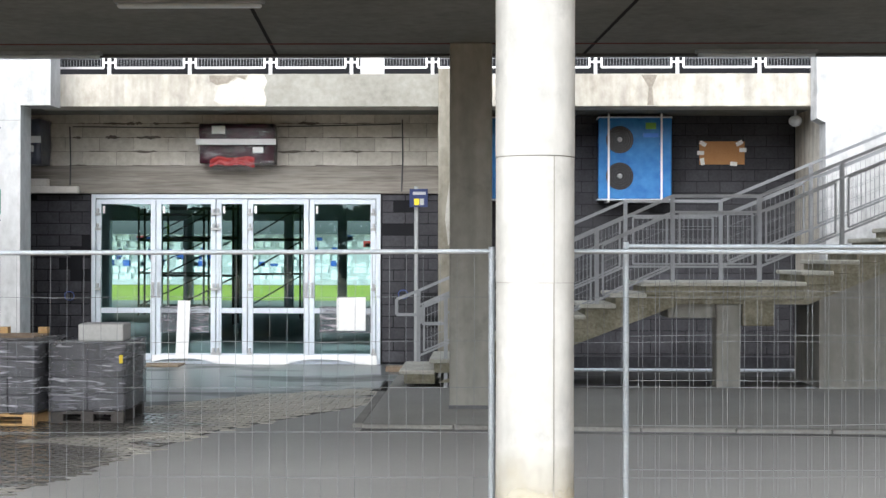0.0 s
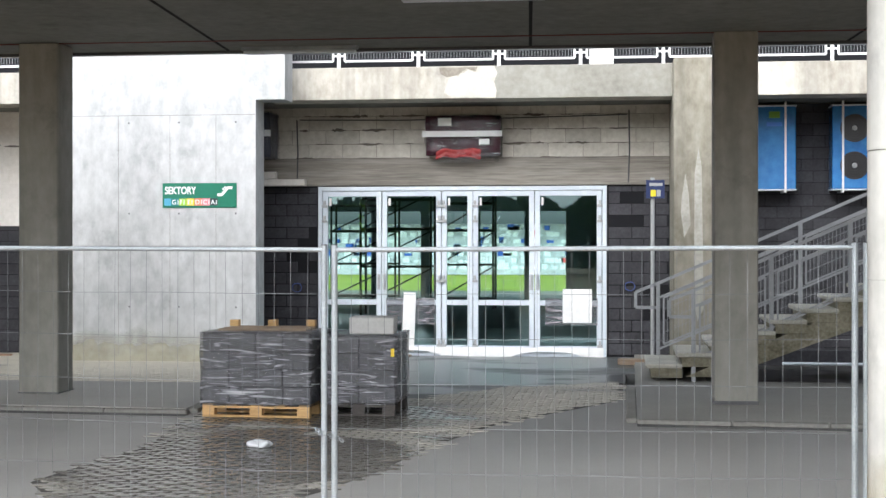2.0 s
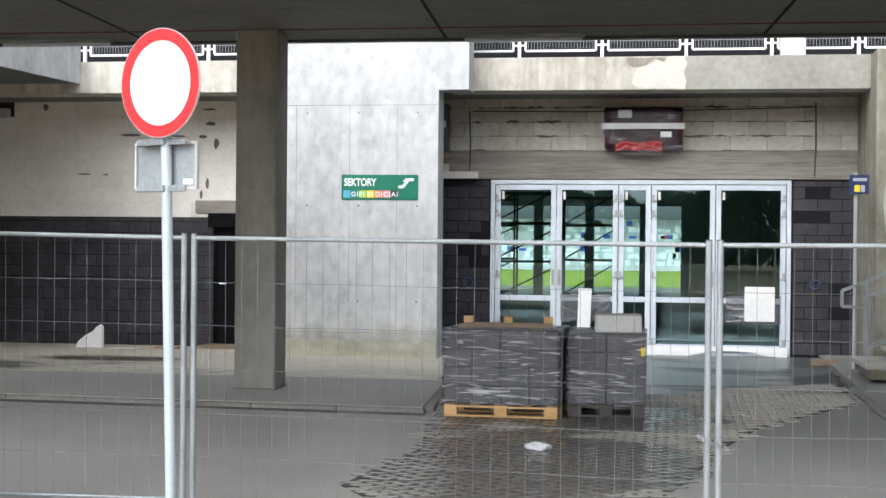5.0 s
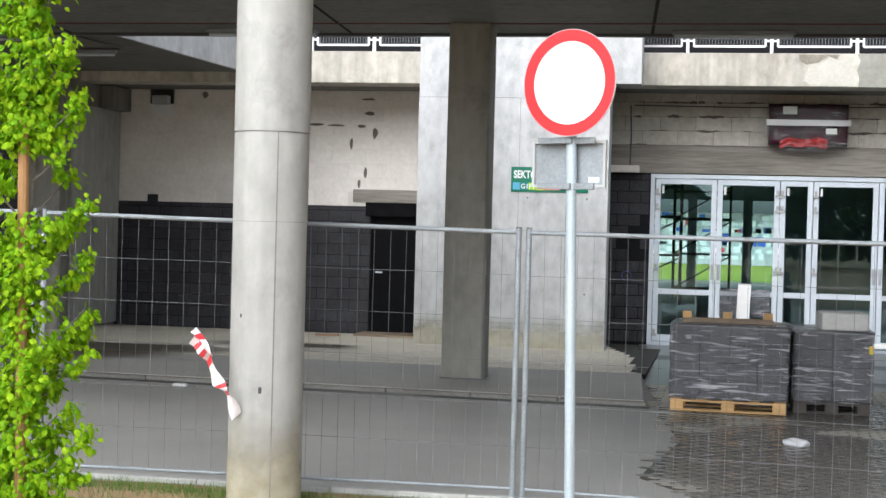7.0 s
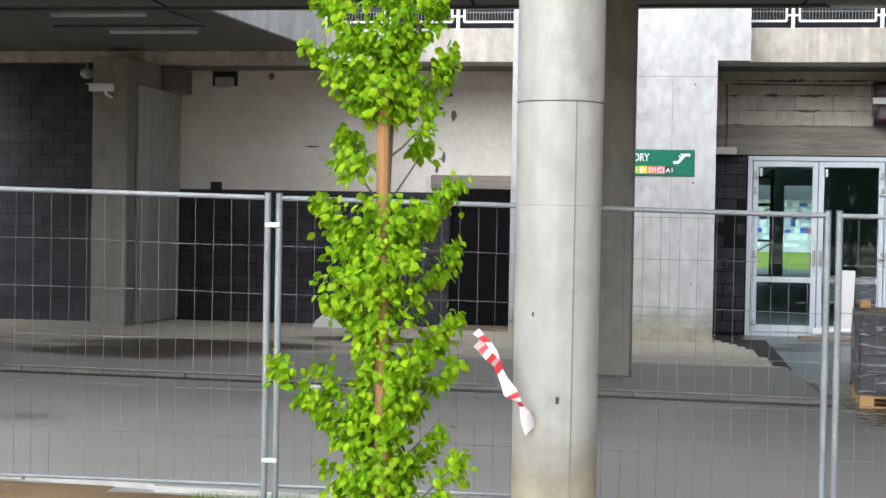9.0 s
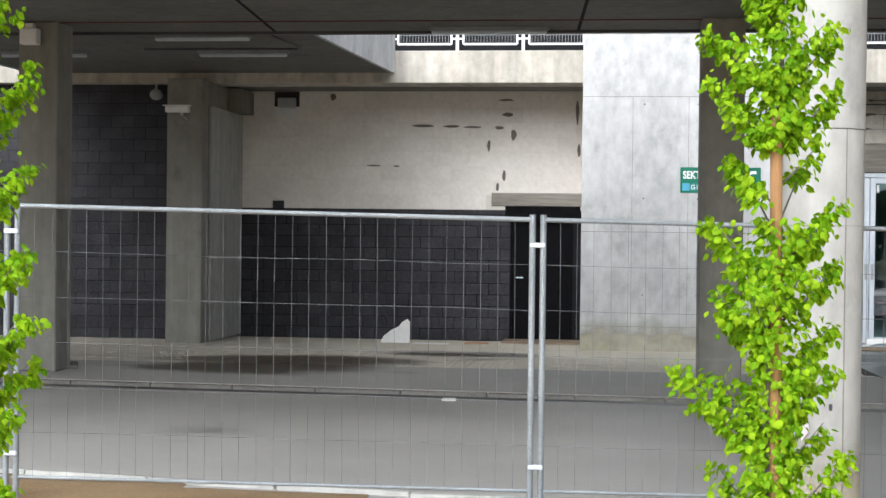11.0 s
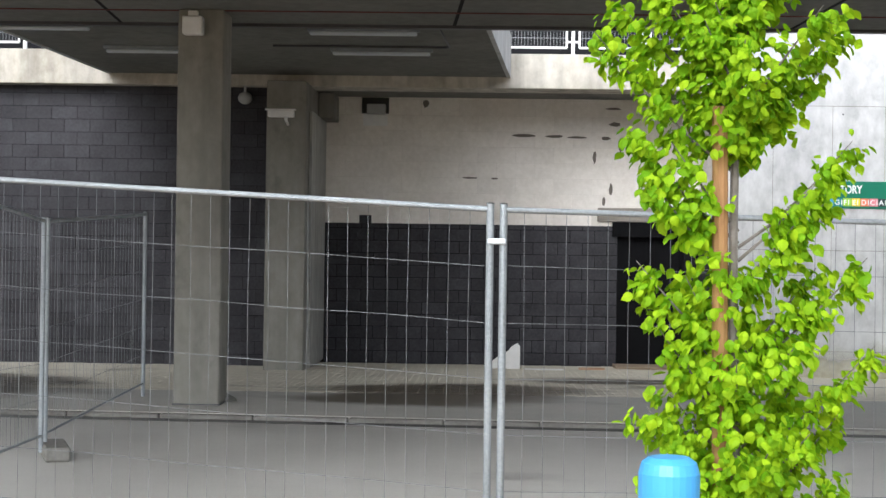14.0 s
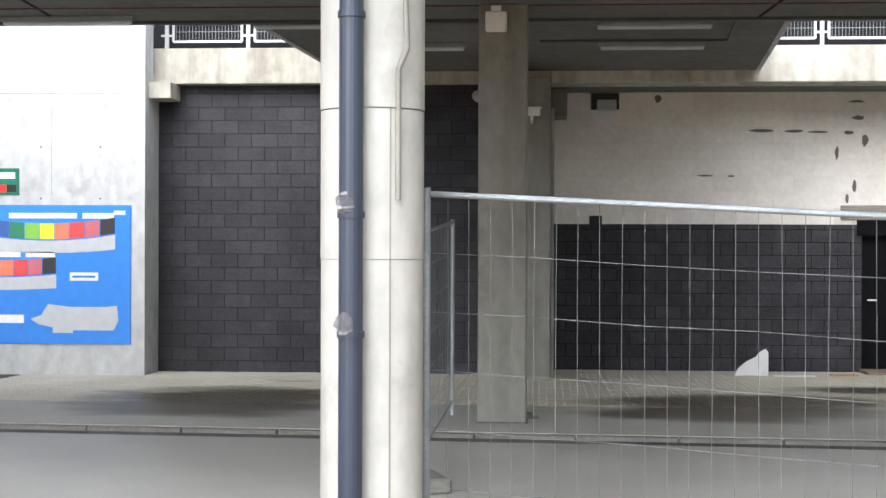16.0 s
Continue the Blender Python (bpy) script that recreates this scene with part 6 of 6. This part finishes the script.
for i in range(17):
    z0 = -0.15 + 0.2 * i if i < 11 else 2.05 + 0.253 * (i - 11)
    h = 0.2 if i < 11 else 0.253
    if z0 + h > 4.28:
        break
    bw, y0 = (0.4, F + 0.56) if i < 11 else (0.62, F + 0.56)
    y = y0 - (bw / 2 if i % 2 else 0)
    while y < R - 0.06:
        a, b = max(y, y0), min(y + bw, R - 0.01)
        if b - a > 0.05:
            o = new("block", block_mesh(b - a - 0.006, h - 0.006, DARK if i < 11 else WHITE_BLK, 0))
            o.parent, o.matrix_basis = side, pose(-9.095, (a + b) / 2, z0 + h / 2, 0, 0, 90) @ Matrix.Translation((0, -0.05, 0))
        y += bw
o = new("block", block_mesh(0.2, 0.13, DARK, 0))
o.parent, o.location = ob["wall_recess_back"], (-14.54, R - 0.02, 2.195)



def paver(c):
    """A paving block with clipped corners, so that dark gaps show where four meet."""
    bm = bmesh.new()
    rows = []
    for inset, z in ((0.0, -0.06), (0.0, -0.005), (0.006, 0.0)):
        w, h, k = 0.0975 - inset, 0.0465 - inset, c
        pts = ((-w + k, -h), (w - k, -h), (w, -h + k), (w, h - k), (w - k, h), (-w + k, h), (-w, h - k), (-w, -h + k))
        rows.append([bm.verts.new((x, y, z)) for x, y in pts])
    for r0, r1 in zip(rows, rows[1:]):
        for i in range(8):
            bm.faces.new((r0[i], r0[(i + 1) % 8], r1[(i + 1) % 8], r1[i]))
    bm.faces.new(rows[-1])
    return bm


paver_mesh = mesh_of("paving_block", paver(0.040), PAVER)
paver_pale = mesh_of("paving_block", paver(0.022), PAVER_L)


def inside(poly, x, y):
    c = False
    for (x0, y0), (x1, y1) in zip(poly, poly[1:] + poly[:1]):
        if (y0 > y) != (y1 > y) and x < (x1 - x0) * (y - y0) / (y1 - y0) + x0:
            c = not c
    return c


def paving(name, parent, poly, zf, single, mesh, mat, label, ragged=0.0):
    xs, ys = [p[0] for p in poly], [p[1] for p in poly]
    rng = random.Random(5)
    verts, faces, count = [], [], 0
    base = [tuple(v.co) for v in mesh.vertices]
    polys = [tuple(p.vertices) for p in mesh.polygons]
    y, row = min(ys), 0
    while y < max(ys):
        x = min(xs) + (0.1 if row % 2 else 0)
        while x < max(xs):
            if inside(poly, x + ragged * (0.12 * noise.noise(Vector((x, y, 0)) * 1.7) + rng.uniform(-0.08, 0.08)), y):
                z = zf(x, y) + rng.uniform(-0.004, 0.002)
                if single(x, y) and count < 295:
                    o = new("paving_block", mesh)
                    o.parent, o.location = parent, (x, y, z)
                    count += 1
                else:
                    k = len(verts)
                    verts += [(a + x, b + y, c + z) for a, b, c in base]
                    faces += [tuple(i + k for i in p) for p in polys]
            x += 0.2
        y += 0.1
        row += 1
    me = bpy.data.meshes.new(name)
    me.from_pydata(verts, [], faces)
    me.materials.append(mat)
    o = new(name, me)
    o.parent = parent
    tagged(o, label, kind="stuff")


apron = [(-4.9, 17.0), (-4.87, 16.0), (-4.6, 14.2), (-4.82, 12.5), (-4.86, 12.0), (-4.5, 11.4), (-4.3, 10.95), (-2.75, 10.95), (-2.45, 11.8), (-2.19, 12.8), (-1.91, 14.6), (-1.48, 16.3),
         (-0.92, 17.5), (-0.27, 18.8), (-0.14, 19.3), (-0.14, 21.5), (-0.8, 21.1), (-1.78, 20.46), (-2.3, 19.6), (-2.72, 18.8), (-5.2, 19.4)]
solid("apron_joint_sand", prism(bmesh.new(), apron, "z", ROAD_Z - 0.1, ROAD_Z + 0.003), JOINT, "dark wet sand between the paving blocks", "pavement", kind="structure")
paving("apron_paving", ob["apron_bed"], apron, lambda x, y: ROAD_Z + 0.009, lambda x, y: 12.6 < y < 14.3 and -4.1 < x < -2.5, paver_mesh, PAVER, "wet grey paving blocks before the doors", 1.0)
path_l = [(-22.8, 19.9), (-5.4, 19.9), (-5.6, 23.0), (-6.3, 26.2), (-22.8, 26.2)]
paving("path_paving", ob["path_bed"], path_l, lambda x, y: -0.04 - 0.016 * (y - 19.9), lambda x, y: 20.0 < y < 21.1 and -9.7 < x < -7.1, paver_pale, PAVER_L, "pale paving blocks along the concrete wall")
